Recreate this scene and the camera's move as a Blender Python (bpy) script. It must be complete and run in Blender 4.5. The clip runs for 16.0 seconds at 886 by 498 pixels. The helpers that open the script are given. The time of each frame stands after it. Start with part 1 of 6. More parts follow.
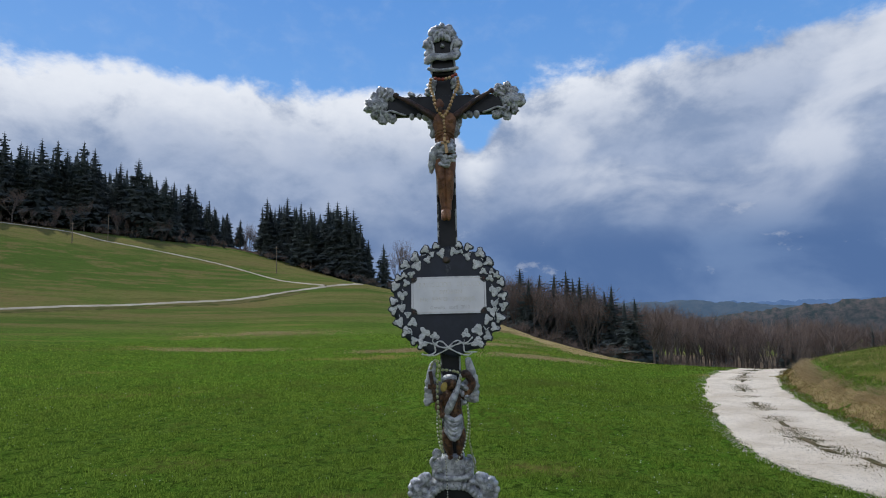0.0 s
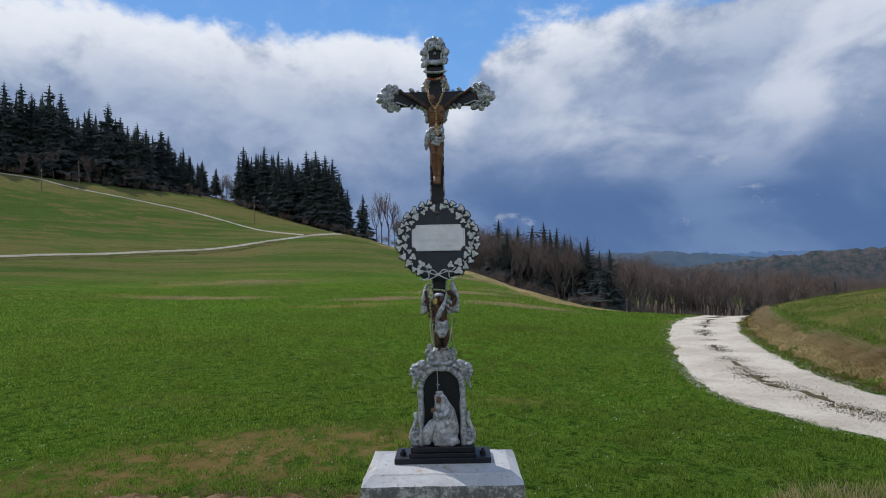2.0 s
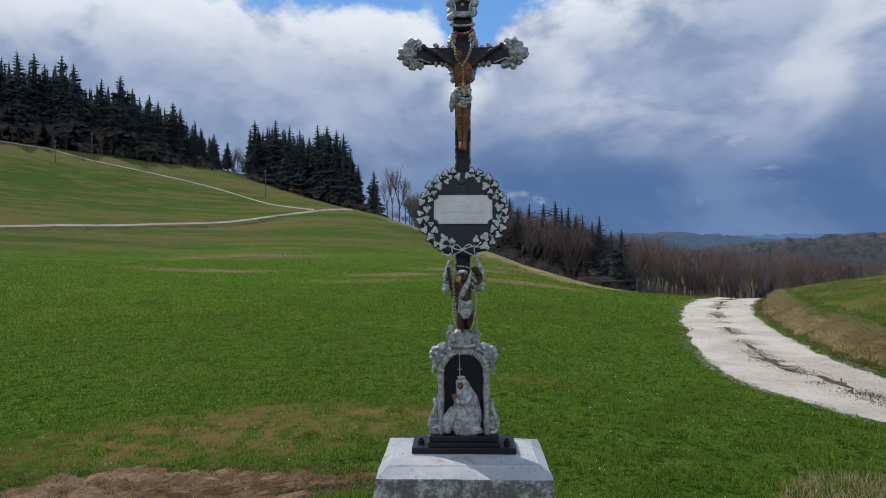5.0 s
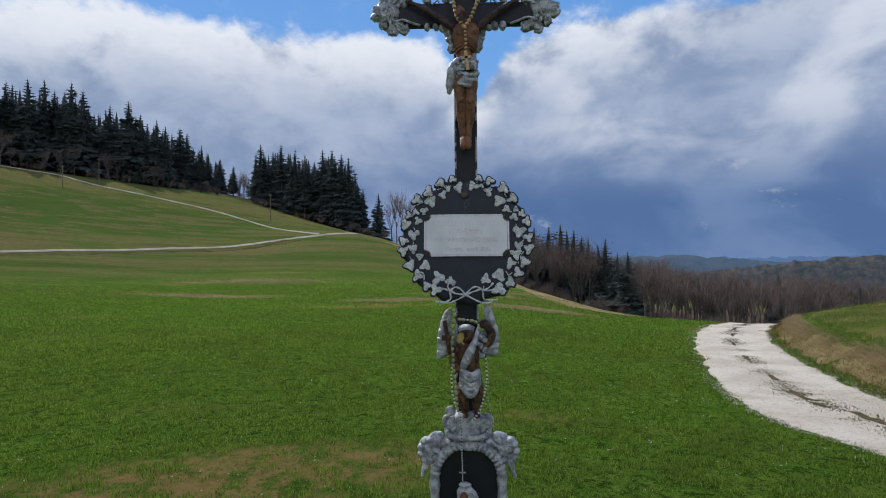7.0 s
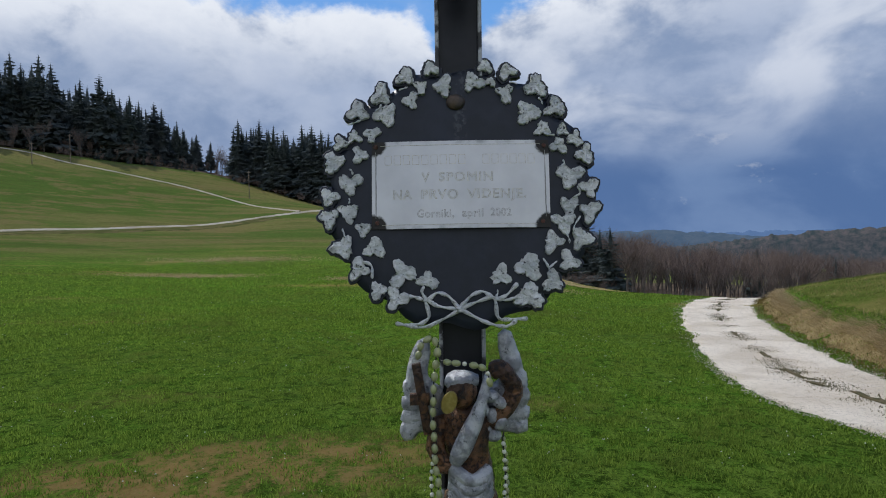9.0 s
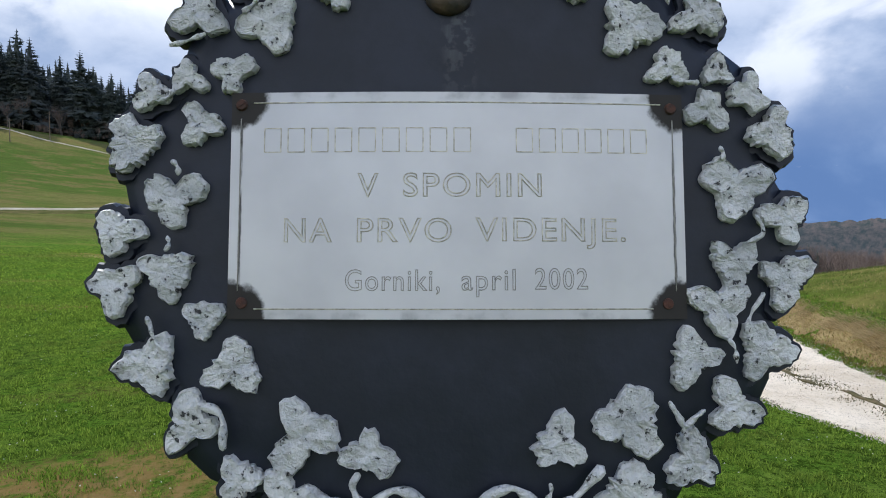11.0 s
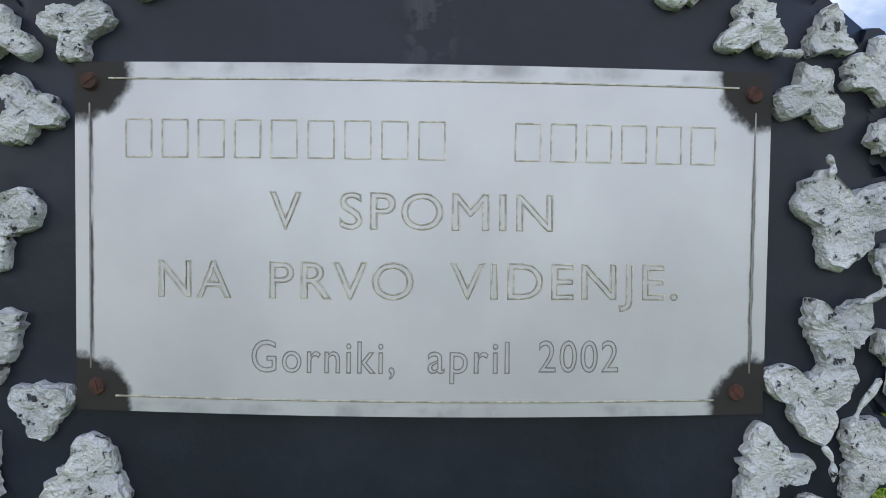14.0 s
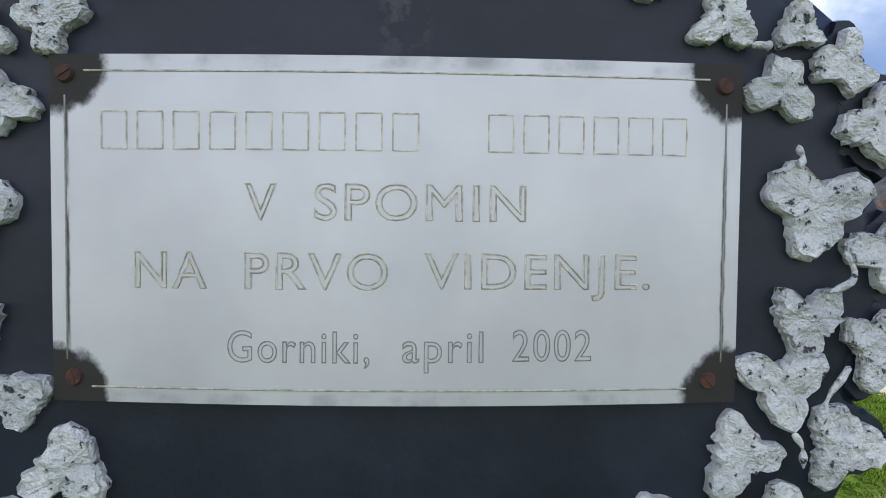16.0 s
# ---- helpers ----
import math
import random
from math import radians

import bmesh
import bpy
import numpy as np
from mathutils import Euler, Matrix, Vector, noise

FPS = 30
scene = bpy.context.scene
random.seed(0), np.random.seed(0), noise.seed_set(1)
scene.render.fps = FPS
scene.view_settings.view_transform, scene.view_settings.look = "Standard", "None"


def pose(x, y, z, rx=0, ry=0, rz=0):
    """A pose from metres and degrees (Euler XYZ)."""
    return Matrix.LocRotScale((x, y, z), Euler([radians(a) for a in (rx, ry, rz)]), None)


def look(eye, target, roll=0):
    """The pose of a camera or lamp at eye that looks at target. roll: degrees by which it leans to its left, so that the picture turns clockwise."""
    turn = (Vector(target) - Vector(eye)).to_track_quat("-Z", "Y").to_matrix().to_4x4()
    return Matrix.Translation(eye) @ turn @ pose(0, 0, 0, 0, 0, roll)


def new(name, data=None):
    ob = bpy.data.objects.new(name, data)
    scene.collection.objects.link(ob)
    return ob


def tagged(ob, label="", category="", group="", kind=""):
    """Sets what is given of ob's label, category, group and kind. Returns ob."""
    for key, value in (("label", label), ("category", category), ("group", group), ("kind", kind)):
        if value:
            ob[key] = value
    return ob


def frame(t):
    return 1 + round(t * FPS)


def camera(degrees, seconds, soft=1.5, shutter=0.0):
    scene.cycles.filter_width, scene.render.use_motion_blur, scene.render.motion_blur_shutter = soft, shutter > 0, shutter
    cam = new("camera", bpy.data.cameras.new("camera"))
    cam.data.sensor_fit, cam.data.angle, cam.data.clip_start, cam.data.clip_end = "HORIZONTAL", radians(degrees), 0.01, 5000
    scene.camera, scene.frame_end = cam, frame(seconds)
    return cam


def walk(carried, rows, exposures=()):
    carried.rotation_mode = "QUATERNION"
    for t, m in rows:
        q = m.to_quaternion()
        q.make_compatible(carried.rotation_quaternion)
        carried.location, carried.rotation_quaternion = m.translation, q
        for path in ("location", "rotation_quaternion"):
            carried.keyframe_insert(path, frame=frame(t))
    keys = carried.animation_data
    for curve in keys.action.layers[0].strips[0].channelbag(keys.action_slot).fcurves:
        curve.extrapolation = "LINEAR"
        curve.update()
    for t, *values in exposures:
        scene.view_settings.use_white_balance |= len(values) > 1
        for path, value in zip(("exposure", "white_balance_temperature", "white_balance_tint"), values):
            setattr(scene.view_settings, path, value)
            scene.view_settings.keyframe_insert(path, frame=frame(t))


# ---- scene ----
cam = camera(75.3, 16.0, soft=1.0)
PATH = [
    (0, (0.07, -1.713, 1.626), (-0.027, 0.274, 1.833), -1.4),
    (0.5, (0.145, -1.901, 1.607), (0.016, 0.085, 1.803), -0.5),
    (1, (0.178, -2.1, 1.591), (-0.036, -0.114, 1.679), 1.9),
    (1.5, (0.092, -2.27, 1.577), (0.02, -0.272, 1.623), 0.1),
    (2, (0.053, -2.402, 1.579), (0.024, -0.403, 1.612), -1.2),
    (2.5, (0.046, -2.457, 1.554), (0.03, -0.457, 1.529), -0.6),
    (3, (0.055, -2.465, 1.559), (0.049, -0.465, 1.521), 0.0),
    (3.5, (0.033, -2.44, 1.575), (0.022, -0.441, 1.534), -1.1),
    (4, (-0.019, -2.409, 1.58), (-0.06, -0.41, 1.539), -1.4),
    (4.5, (-0.025, -2.351, 1.574), (-0.082, -0.352, 1.53), -0.7),
    (4.7, (-0.008, -2.292, 1.566), (-0.07, -0.294, 1.517), -0.3),
    (7, (-0.001, -1.502, 1.604), (-0.082, 0.497, 1.64), -0.4),
    (7.5, (0.043, -1.293, 1.614), (-0.009, 0.705, 1.661), -0.6),
    (8, (0.066, -1.132, 1.609), (0.011, 0.867, 1.622), 0.1),
    (8.5, (0.015, -0.95, 1.594), (-0.046, 1.048, 1.555), -1.3),
    (8.7, (-0.0165, -0.855, 1.596), (-0.0495, 1.145, 1.552), -1.2),
    (10.8, (-0.003, -0.313, 1.655), (0.003, 1.686, 1.578), -0.1),
    (11, (-0.011, -0.287, 1.658), (0.015, 1.711, 1.563), 0.1),
    (11.5, (-0.006, -0.237, 1.67), (0.036, 1.756, 1.508), 1.4),
    (12, (0.003, -0.219, 1.681), (0.041, 1.771, 1.487), 1.3),
    (12.5, (0.002, -0.206, 1.687), (0.033, 1.782, 1.477), 0.8),
    (13, (0.003, -0.197, 1.693), (0.016, 1.785, 1.426), 0.5),
    (13.5, (0.001, -0.19, 1.694), (0.017, 1.792, 1.426), 0.5),
    (14, (0.003, -0.189, 1.69), (0.034, 1.79, 1.404), 0.8),
    (14.5, (0.004, -0.189, 1.686), (0.041, 1.789, 1.391), 1.0),
    (15, (0.005, -0.188, 1.687), (0.04, 1.791, 1.399), 0.9),
    (15.5, (0.007, -0.189, 1.687), (0.055, 1.788, 1.39), 0.8),
    (16, (0.01, -0.191, 1.688), (0.054, 1.787, 1.395), 0.7),
]
EXPOSURES = [(0.0, 0.0, 6100, 10), (8.7, 0.0, 6100, 10), (10.8, 0.52, 6150, 10), (12.5, 0.87, 6280, 11), (16.0, 0.94, 6300, 11)]
walk(cam, [(t, look(eye, aim, roll)) for t, eye, aim, roll in PATH], EXPOSURES)

# ---- world, sun ----
SUN_AZ, SUN_EL = -42.0, 44.0      # degrees, left of +y
sd = Vector((math.sin(radians(SUN_AZ)) * math.cos(radians(SUN_EL)), math.cos(radians(SUN_AZ)) * math.cos(radians(SUN_EL)), math.sin(radians(SUN_EL))))
sun_data = bpy.data.lights.new("sun", "SUN")
sun_data.energy, sun_data.angle, sun_data.color = 3.6, radians(0.6), (1.0, 0.95, 0.87)
sun = new("sun", sun_data)
sun.matrix_world = look(sd * 50, (0, 0, 0))


class Nodes:
    """Short way to build a node tree."""
    def __init__(self, tree):
        self.tree = tree
        tree.nodes.clear()

    def add(self, kind, values=(), **attrs):
        n = self.tree.nodes.new(kind)
        for k, v in attrs.items():
            setattr(n, k, v)
        for k, v in dict(values).items():
            if isinstance(v, bpy.types.NodeSocket):
                self.tree.links.new(v, n.inputs[k])
            else:
                n.inputs[k].default_value = v
        return n

    def math(self, op, a, b=0.0, c=0.0, clamp=False):
        return self.add("ShaderNodeMath", {0: a, 1: b, 2: c}, operation=op, use_clamp=clamp).outputs[0]

    def mix(self, f, a, b, blend="MIX"):
        n = self.add("ShaderNodeMix", {}, data_type="RGBA", blend_type=blend)
        for k, v in ((0, f), (6, a), (7, b)):
            if isinstance(v, bpy.types.NodeSocket):
                self.tree.links.new(v, n.inputs[k])
            else:
                n.inputs[k].default_value = v if k == 0 else (*v, 1.0)
        return n.outputs[2]

    def noise(self, vec, scale, detail=4.0, rough=0.55, dist=0.0):
        n = self.add("ShaderNodeTexNoise", {"Scale": scale, "Detail": detail, "Roughness": rough, "Distortion": dist})
        if vec is not None:
            self.tree.links.new(vec, n.inputs["Vector"])
        return n.outputs["Fac"]

    def ramp(self, fac, a, b, smooth=True):
        return self.add("ShaderNodeMapRange", {0: fac, 1: a, 2: b, 3: 0.0, 4: 1.0}, interpolation_type="SMOOTHSTEP" if smooth else "LINEAR").outputs[0]


world = bpy.data.worlds.new("sky")
scene.world = world
world.use_nodes = True
w = Nodes(world.node_tree)
sky = w.add("ShaderNodeTexSky", {}, sky_type="NISHITA", sun_disc=False, sun_elevation=radians(SUN_EL), sun_rotation=radians(SUN_AZ), altitude=700.0, air_density=1.0, dust_density=0.3, ozone_density=2.0)
way = w.add("ShaderNodeTexCoord").outputs["Generated"]
sep = w.add("ShaderNodeSeparateXYZ", {0: way})
dx, dy, dz = sep.outputs
az = w.math("ARCTAN2", dx, dy)                       # radians, right positive
flat = w.math("SQRT", w.math("ADD", w.math("MULTIPLY", dx, dx), w.math("MULTIPLY", dy, dy)))
el = w.math("ARCTAN2", dz, flat)
# clouds live on (azimuth, elevation stretched)
cv = w.add("ShaderNodeCombineXYZ", {0: az, 1: w.math("MULTIPLY", el, 1.5), 2: 0.37}).outputs[0]
n_big = w.noise(cv, 2.2, 3.0, 0.5)
n_mid = w.noise(cv, 6.5, 8.0, 0.58, 0.15)
n_fine = w.noise(cv, 17.0, 6.0, 0.6)
# upper edge of the cloud bank: high on the left, a dip, then towering on the right
dip = w.math("MULTIPLY", w.math("POWER", 2.718, w.math("MULTIPLY", w.math("POWER", w.math("DIVIDE", w.math("SUBTRACT", az, 0.012), 0.045), 2.0), -1.0)), -0.085)
rise = w.math("MULTIPLY", w.ramp(az, 0.03, 0.30), 0.028)
left = w.math("MULTIPLY", w.ramp(az, -0.45, -0.75), -0.015)
edge = w.math("ADD", w.math("ADD", w.math("ADD", 0.375, dip), rise), left)
edge = w.math("ADD", edge, w.math("MULTIPLY", w.math("SUBTRACT", n_mid, 0.5), 0.12))
edge = w.math("ADD", edge, w.math("MULTIPLY", w.math("SUBTRACT", n_fine, 0.5), 0.05))
cover = w.ramp(w.math("SUBTRACT", edge, el), -0.004, 0.028)
near_edge = w.ramp(w.math("SUBTRACT", edge, el), 0.15, 0.01)
# high thin cloud elsewhere, behind the camera a broken deck
behind = w.math("MULTIPLY", w.ramp(dy, 0.35, -0.3), w.ramp(n_big, 0.38, 0.58))
cover = w.math("MAXIMUM", cover, behind)
low = w.ramp(el, 0.25, 0.08)                          # slate blue base over the hills
n_puff = w.noise(w.add("ShaderNodeVectorMath", {0: cv, 1: (1.3, -2.7, 0.9)}, operation="ADD").outputs[0], 4.2, 9.0, 0.52, 0.25)
puff = w.ramp(n_puff, 0.46, 0.64)
body = w.mix(w.ramp(n_mid, 0.36, 0.64), (0.225, 0.290, 0.420), (0.36, 0.415, 0.53))
body = w.mix(w.math("MULTIPLY", puff, w.math("ADD", 0.25, w.math("MULTIPLY", w.ramp(az, 0.0, 0.25), 0.55))), body, (0.62, 0.64, 0.69))
slate = w.mix(w.ramp(n_puff, 0.40, 0.66), (0.085, 0.150, 0.300), (0.150, 0.225, 0.380))
body = w.mix(w.math("MULTIPLY", low, w.ramp(az, -0.70, 0.15)), body, slate)
body = w.mix(w.math("MULTIPLY", w.ramp(n_fine, 0.63, 0.74), w.math("MULTIPLY", w.ramp(el, 0.30, 0.10), 0.30)), body, (0.55, 0.56, 0.60))
lit = w.math("SUBTRACT", 1.0, w.math("MULTIPLY", w.ramp(az, 0.20, 0.50), 0.55))
cloud = w.mix(w.math("MULTIPLY", w.math("MULTIPLY", near_edge, w.ramp(n_mid, 0.30, 0.58)), lit), body, (0.77, 0.775, 0.79))
cloud = w.mix(w.math("MULTIPLY", w.ramp(dy, 0.15, -0.45), 0.75), cloud, (1.0, 1.0, 1.0))     # unseen clouds opposite the sun, whitened to fill the shaded front faces
blue = w.mix(w.ramp(el, 0.05, 0.75), (0.22, 0.47, 0.86), (0.085, 0.265, 0.68))
thin = w.math("MULTIPLY", w.ramp(n_fine, 0.45, 0.8), 0.12)
dim = w.add("ShaderNodeVectorMath", {0: sky.outputs[0], 1: (0.09, 0.09, 0.09)}, operation="MULTIPLY").outputs[0]
bg_sky = w.add("ShaderNodeBackground", {0: w.mix(thin, w.mix(0.78, dim, blue), (0.6, 0.66, 0.75)), 1: 1.0})
bg_cl = w.add("ShaderNodeBackground", {0: cloud, 1: 1.08})
both = w.add("ShaderNodeMixShader", {0: cover, 1: bg_sky.outputs[0], 2: bg_cl.outputs[0]})
w.add("ShaderNodeOutputWorld", {0: both.outputs[0]})


# ---- materials ----
def material(name, rough=0.8, metal=0.0, spec=0.5):
    m = bpy.data.materials.new(name)
    m.use_nodes = True
    n = Nodes(m.node_tree)
    bsdf = n.add("ShaderNodeBsdfPrincipled", {"Roughness": rough, "Metallic": metal, "Specular IOR Level": spec})
    n.add("ShaderNodeOutputMaterial", {0: bsdf.outputs[0]})
    return m, n, bsdf


def where(n, generated=False):
    if generated:
        return n.add("ShaderNodeTexCoord").outputs["Object"]
    return n.add("ShaderNodeNewGeometry").outputs["Position"]


def set_in(n, bsdf, key, socket):
    n.tree.links.new(socket, bsdf.inputs[key])


def bump(n, bsdf, height, strength=0.4, dist=0.01):
    b = n.add("ShaderNodeBump", {"Strength": strength, "Distance": dist, "Height": height})
    set_in(n, bsdf, "Normal", b.outputs[0])


def surface(name, a, b, scale, rough=0.8, metal=0.0, fine=None, strength=0.3, dist=0.004, lo=0.35, hi=0.65, local=False, spec=0.5):
    """Two tones mixed by a large noise, grain of a small one in colour and relief."""
    m, n, bsdf = material(name, rough, metal, spec)
    p = where(n, local)
    big, small = n.noise(p, scale, 5.0), n.noise(p, fine or scale * 7, 5.0, 0.65)
    col = n.mix(n.ramp(big, lo, hi), a, b)
    col = n.mix(n.math("MULTIPLY", n.ramp(small, 0.3, 0.75), 0.35), col, tuple(c * 0.55 for c in a))
    set_in(n, bsdf, "Base Color", col)
    set_in(n, bsdf, "Roughness", n.math("ADD", rough - 0.1, n.math("MULTIPLY", small, 0.2)))
    bump(n, bsdf, n.math("ADD", big, n.math("MULTIPLY", small, 0.6)), strength, dist)
    return m


def grass_material():
    m, n, bsdf = material("meadow_grass", 1.0, spec=0.0)
    p = where(n)
    sepp = n.add("ShaderNodeSeparateXYZ", {0: p})
    px_, py_ = sepp.outputs[0], sepp.outputs[1]
    dist = n.math("SQRT", n.math("ADD", n.math("POWER", px_, 2.0), n.math("POWER", py_, 2.0)))
    far = n.ramp(dist, 38.0, 85.0)
    stretch = n.add("ShaderNodeVectorMath", {0: p, 1: (0.30, 1.0, 1.0)}, operation="MULTIPLY").outputs[0]
    patch_ = n.noise(stretch, 0.20, 6.0, 0.62)
    broad = n.noise(stretch, 0.035, 6.0, 0.6)
    lush = n.noise(p, 0.11, 4.0, 0.6)
    hump = n.noise(p, 1.6, 5.0, 0.65)
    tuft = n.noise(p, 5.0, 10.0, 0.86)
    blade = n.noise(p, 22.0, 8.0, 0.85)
    col = n.mix(n.ramp(lush, 0.38, 0.62), (0.104, 0.180, 0.024), (0.118, 0.240, 0.022))
    col = n.mix(n.math("MULTIPLY", n.ramp(hump, 0.40, 0.68), 0.55), col, (0.215, 0.290, 0.050))
    # near-black greens put the shade between tufts and blades into the colour
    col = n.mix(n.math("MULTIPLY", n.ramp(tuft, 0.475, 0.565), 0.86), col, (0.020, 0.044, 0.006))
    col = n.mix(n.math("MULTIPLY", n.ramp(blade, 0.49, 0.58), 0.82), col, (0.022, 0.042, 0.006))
    worn_x, worn_y = n.math("DIVIDE", n.math("ADD", px_, 3.0), 3.6), n.math("DIVIDE", n.math("SUBTRACT", py_, n.math("ADD", 6.6, n.math("MULTIPLY", px_, 0.25))), 1.5)
    worn = n.math("SUBTRACT", 1.15, n.math("ADD", n.math("MULTIPLY", worn_x, worn_x), n.math("MULTIPLY", worn_y, worn_y)))
    worn = n.math("MULTIPLY", n.ramp(worn, 0.0, 1.0), n.ramp(n.math("ADD", n.math("MULTIPLY", tuft, 0.5), n.math("MULTIPLY", hump, 0.5)), 0.43, 0.53))
    dry = n.math("MAXIMUM", n.math("MULTIPLY", n.ramp(patch_, 0.56, 0.70), 0.7), n.math("MULTIPLY", worn, 0.9))
    col = n.mix(dry, col, n.mix(n.ramp(tuft, 0.35, 0.65), (0.26, 0.155, 0.055), (0.34, 0.235, 0.095)))
    olive = n.mix(n.ramp(broad, 0.42, 0.58), (0.066, 0.102, 0.024), (0.150, 0.128, 0.050))
    strata = n.noise(n.add("ShaderNodeVectorMath", {0: p, 1: (0.06, 0.30, 1.0)}, operation="MULTIPLY").outputs[0], 0.55, 7.0, 0.7)
    olive = n.mix(n.math("MULTIPLY", n.ramp(strata, 0.50, 0.58), 0.8), olive, (0.165, 0.118, 0.056))
    olive = n.mix(n.math("MULTIPLY", n.ramp(strata, 0.46, 0.36), 0.6), olive, (0.055, 0.062, 0.022))
    olive = n.mix(n.math("MULTIPLY", n.ramp(n.noise(p, 1.1, 8.0, 0.8), 0.45, 0.62), 0.5), olive, (0.06, 0.065, 0.02))
    col = n.mix(n.math("MULTIPLY", far, 0.85), col, olive)
    set_in(n, bsdf, "Base Color", col)
    bump(n, bsdf, n.math("ADD", n.math("MULTIPLY", hump, 1.2), n.math("ADD", tuft, n.math("MULTIPLY", blade, 0.5))), 1.0, 0.12)
    return m


def gravel_material(name="gravel_road"):
    m, n, bsdf = material(name, 0.95, spec=0.1)
    p = where(n)
    big, mid, small = n.noise(p, 0.7, 4.0), n.noise(p, 11.0, 12.0, 0.86), n.noise(p, 60.0, 5.0, 0.8)
    col = n.mix(n.ramp(big, 0.35, 0.65), (0.53, 0.45, 0.345), (0.67, 0.59, 0.475))
    col = n.mix(n.math("MULTIPLY", n.ramp(mid, 0.50, 0.62), 0.62), col, (0.26, 0.22, 0.17))
    col = n.mix(n.math("MULTIPLY", n.ramp(small, 0.55, 0.8), 0.5), col, (0.25, 0.22, 0.19))
    set_in(n, bsdf, "Base Color", col)
    bump(n, bsdf, n.math("ADD", mid, small), 0.8, 0.03)
    return m


GRASS = grass_material()
GRAVEL = gravel_material()
SOIL = surface("bare_soil", (0.17, 0.100, 0.046), (0.34, 0.225, 0.120), 5.0, 1.0, fine=24.0, strength=1.0, dist=0.09, spec=0.1)
IRON = surface("black_painted_iron", (0.006, 0.007, 0.010), (0.012, 0.013, 0.018), 9.0, 0.46, fine=70.0, strength=0.15, dist=0.002, spec=0.28)


def worn_paint(name, coat, shade, bare, wear, rough, metal, scale=55.0):
    """Old brushed-on paint over casting: two tones of coat, and spots where the darker metal shows."""
    m, n, bsdf = material(name, rough, metal, 0.4)
    p = where(n)
    a, b, c = n.noise(p, scale, 5.0, 0.6), n.noise(p, scale * 2.6, 6.0, 0.7, 0.4), n.noise(p, scale * 9, 4.0, 0.65)
    col = n.mix(n.ramp(a, 0.40, 0.60), coat, shade)
    gone = n.ramp(n.math("ADD", n.math("MULTIPLY", b, 0.75), n.math("MULTIPLY", c, 0.25)), 0.62 - wear, 0.68 - wear)
    col = n.mix(n.math("MULTIPLY", gone, 0.85), col, bare)
    set_in(n, bsdf, "Base Color", col)
    set_in(n, bsdf, "Roughness", n.math("ADD", rough - 0.08, n.math("MULTIPLY", c, 0.22)))
    bump(n, bsdf, n.math("SUBTRACT", n.math("ADD", a, n.math("MULTIPLY", c, 0.35)), n.math("MULTIPLY", gone, 0.5)), 0.9, 0.008)
    return m


SILVER = worn_paint("silver_paint", (0.50, 0.505, 0.52), (0.26, 0.265, 0.28), (0.030, 0.031, 0.036), 0.05, 0.40, 0.45)
BRONZE = worn_paint("brown_paint", (0.20, 0.088, 0.036), (0.115, 0.048, 0.022), (0.028, 0.016, 0.012), 0.05, 0.50, 0.0, 38.0)
DARKBROWN = worn_paint("blackened_brown_paint", (0.060, 0.028, 0.018), (0.022, 0.014, 0.012), (0.008, 0.007, 0.008), 0.06, 0.45, 0.0, 45.0)


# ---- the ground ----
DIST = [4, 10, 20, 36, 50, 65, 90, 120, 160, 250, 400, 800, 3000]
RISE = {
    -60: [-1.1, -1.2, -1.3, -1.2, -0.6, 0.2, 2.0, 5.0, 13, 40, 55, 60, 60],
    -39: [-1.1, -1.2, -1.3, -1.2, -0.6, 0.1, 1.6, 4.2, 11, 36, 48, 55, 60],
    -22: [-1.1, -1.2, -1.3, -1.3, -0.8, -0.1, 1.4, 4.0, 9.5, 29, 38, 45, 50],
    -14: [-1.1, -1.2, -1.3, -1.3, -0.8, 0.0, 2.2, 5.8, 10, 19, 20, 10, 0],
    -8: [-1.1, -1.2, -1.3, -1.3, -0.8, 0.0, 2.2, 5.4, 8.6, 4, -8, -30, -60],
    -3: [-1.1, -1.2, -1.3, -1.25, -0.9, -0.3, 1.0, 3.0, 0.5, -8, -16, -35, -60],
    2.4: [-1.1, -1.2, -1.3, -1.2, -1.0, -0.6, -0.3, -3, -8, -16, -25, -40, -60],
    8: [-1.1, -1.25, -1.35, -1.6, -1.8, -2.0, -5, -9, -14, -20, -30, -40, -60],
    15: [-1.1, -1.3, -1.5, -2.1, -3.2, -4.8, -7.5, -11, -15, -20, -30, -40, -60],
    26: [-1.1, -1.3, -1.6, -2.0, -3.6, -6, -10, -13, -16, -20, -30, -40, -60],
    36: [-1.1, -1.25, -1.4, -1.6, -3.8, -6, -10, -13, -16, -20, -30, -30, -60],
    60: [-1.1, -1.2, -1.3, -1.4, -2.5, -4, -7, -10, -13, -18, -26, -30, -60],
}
ROAD_MID = [(13.0, 0.5), (9.6, 4.7), (7.6, 7.4), (7.2, 10.2), (7.9, 13.7), (10.4, 21.4), (13.1, 27.3), (16.3, 32.5), (20.3, 38.0), (26.0, 45.0)]
ROAD_HALF = 1.55


def smooth_line(points, steps=12):
    """Catmull-Rom through the points."""
    pts = [Vector(p) for p in points]
    pts = [pts[0] * 2 - pts[1]] + pts + [pts[-1] * 2 - pts[-2]]
    out = []
    for i in range(1, len(pts) - 2):
        a, b, c, d = pts[i - 1:i + 3]
        for k in range(steps):
            t = k / steps
            out.append(0.5 * ((2 * b) + (c - a) * t + (2 * a - 5 * b + 4 * c - d) * t * t + (3 * b - a - 3 * c + d) * t ** 3))
    return out + [pts[-2]]


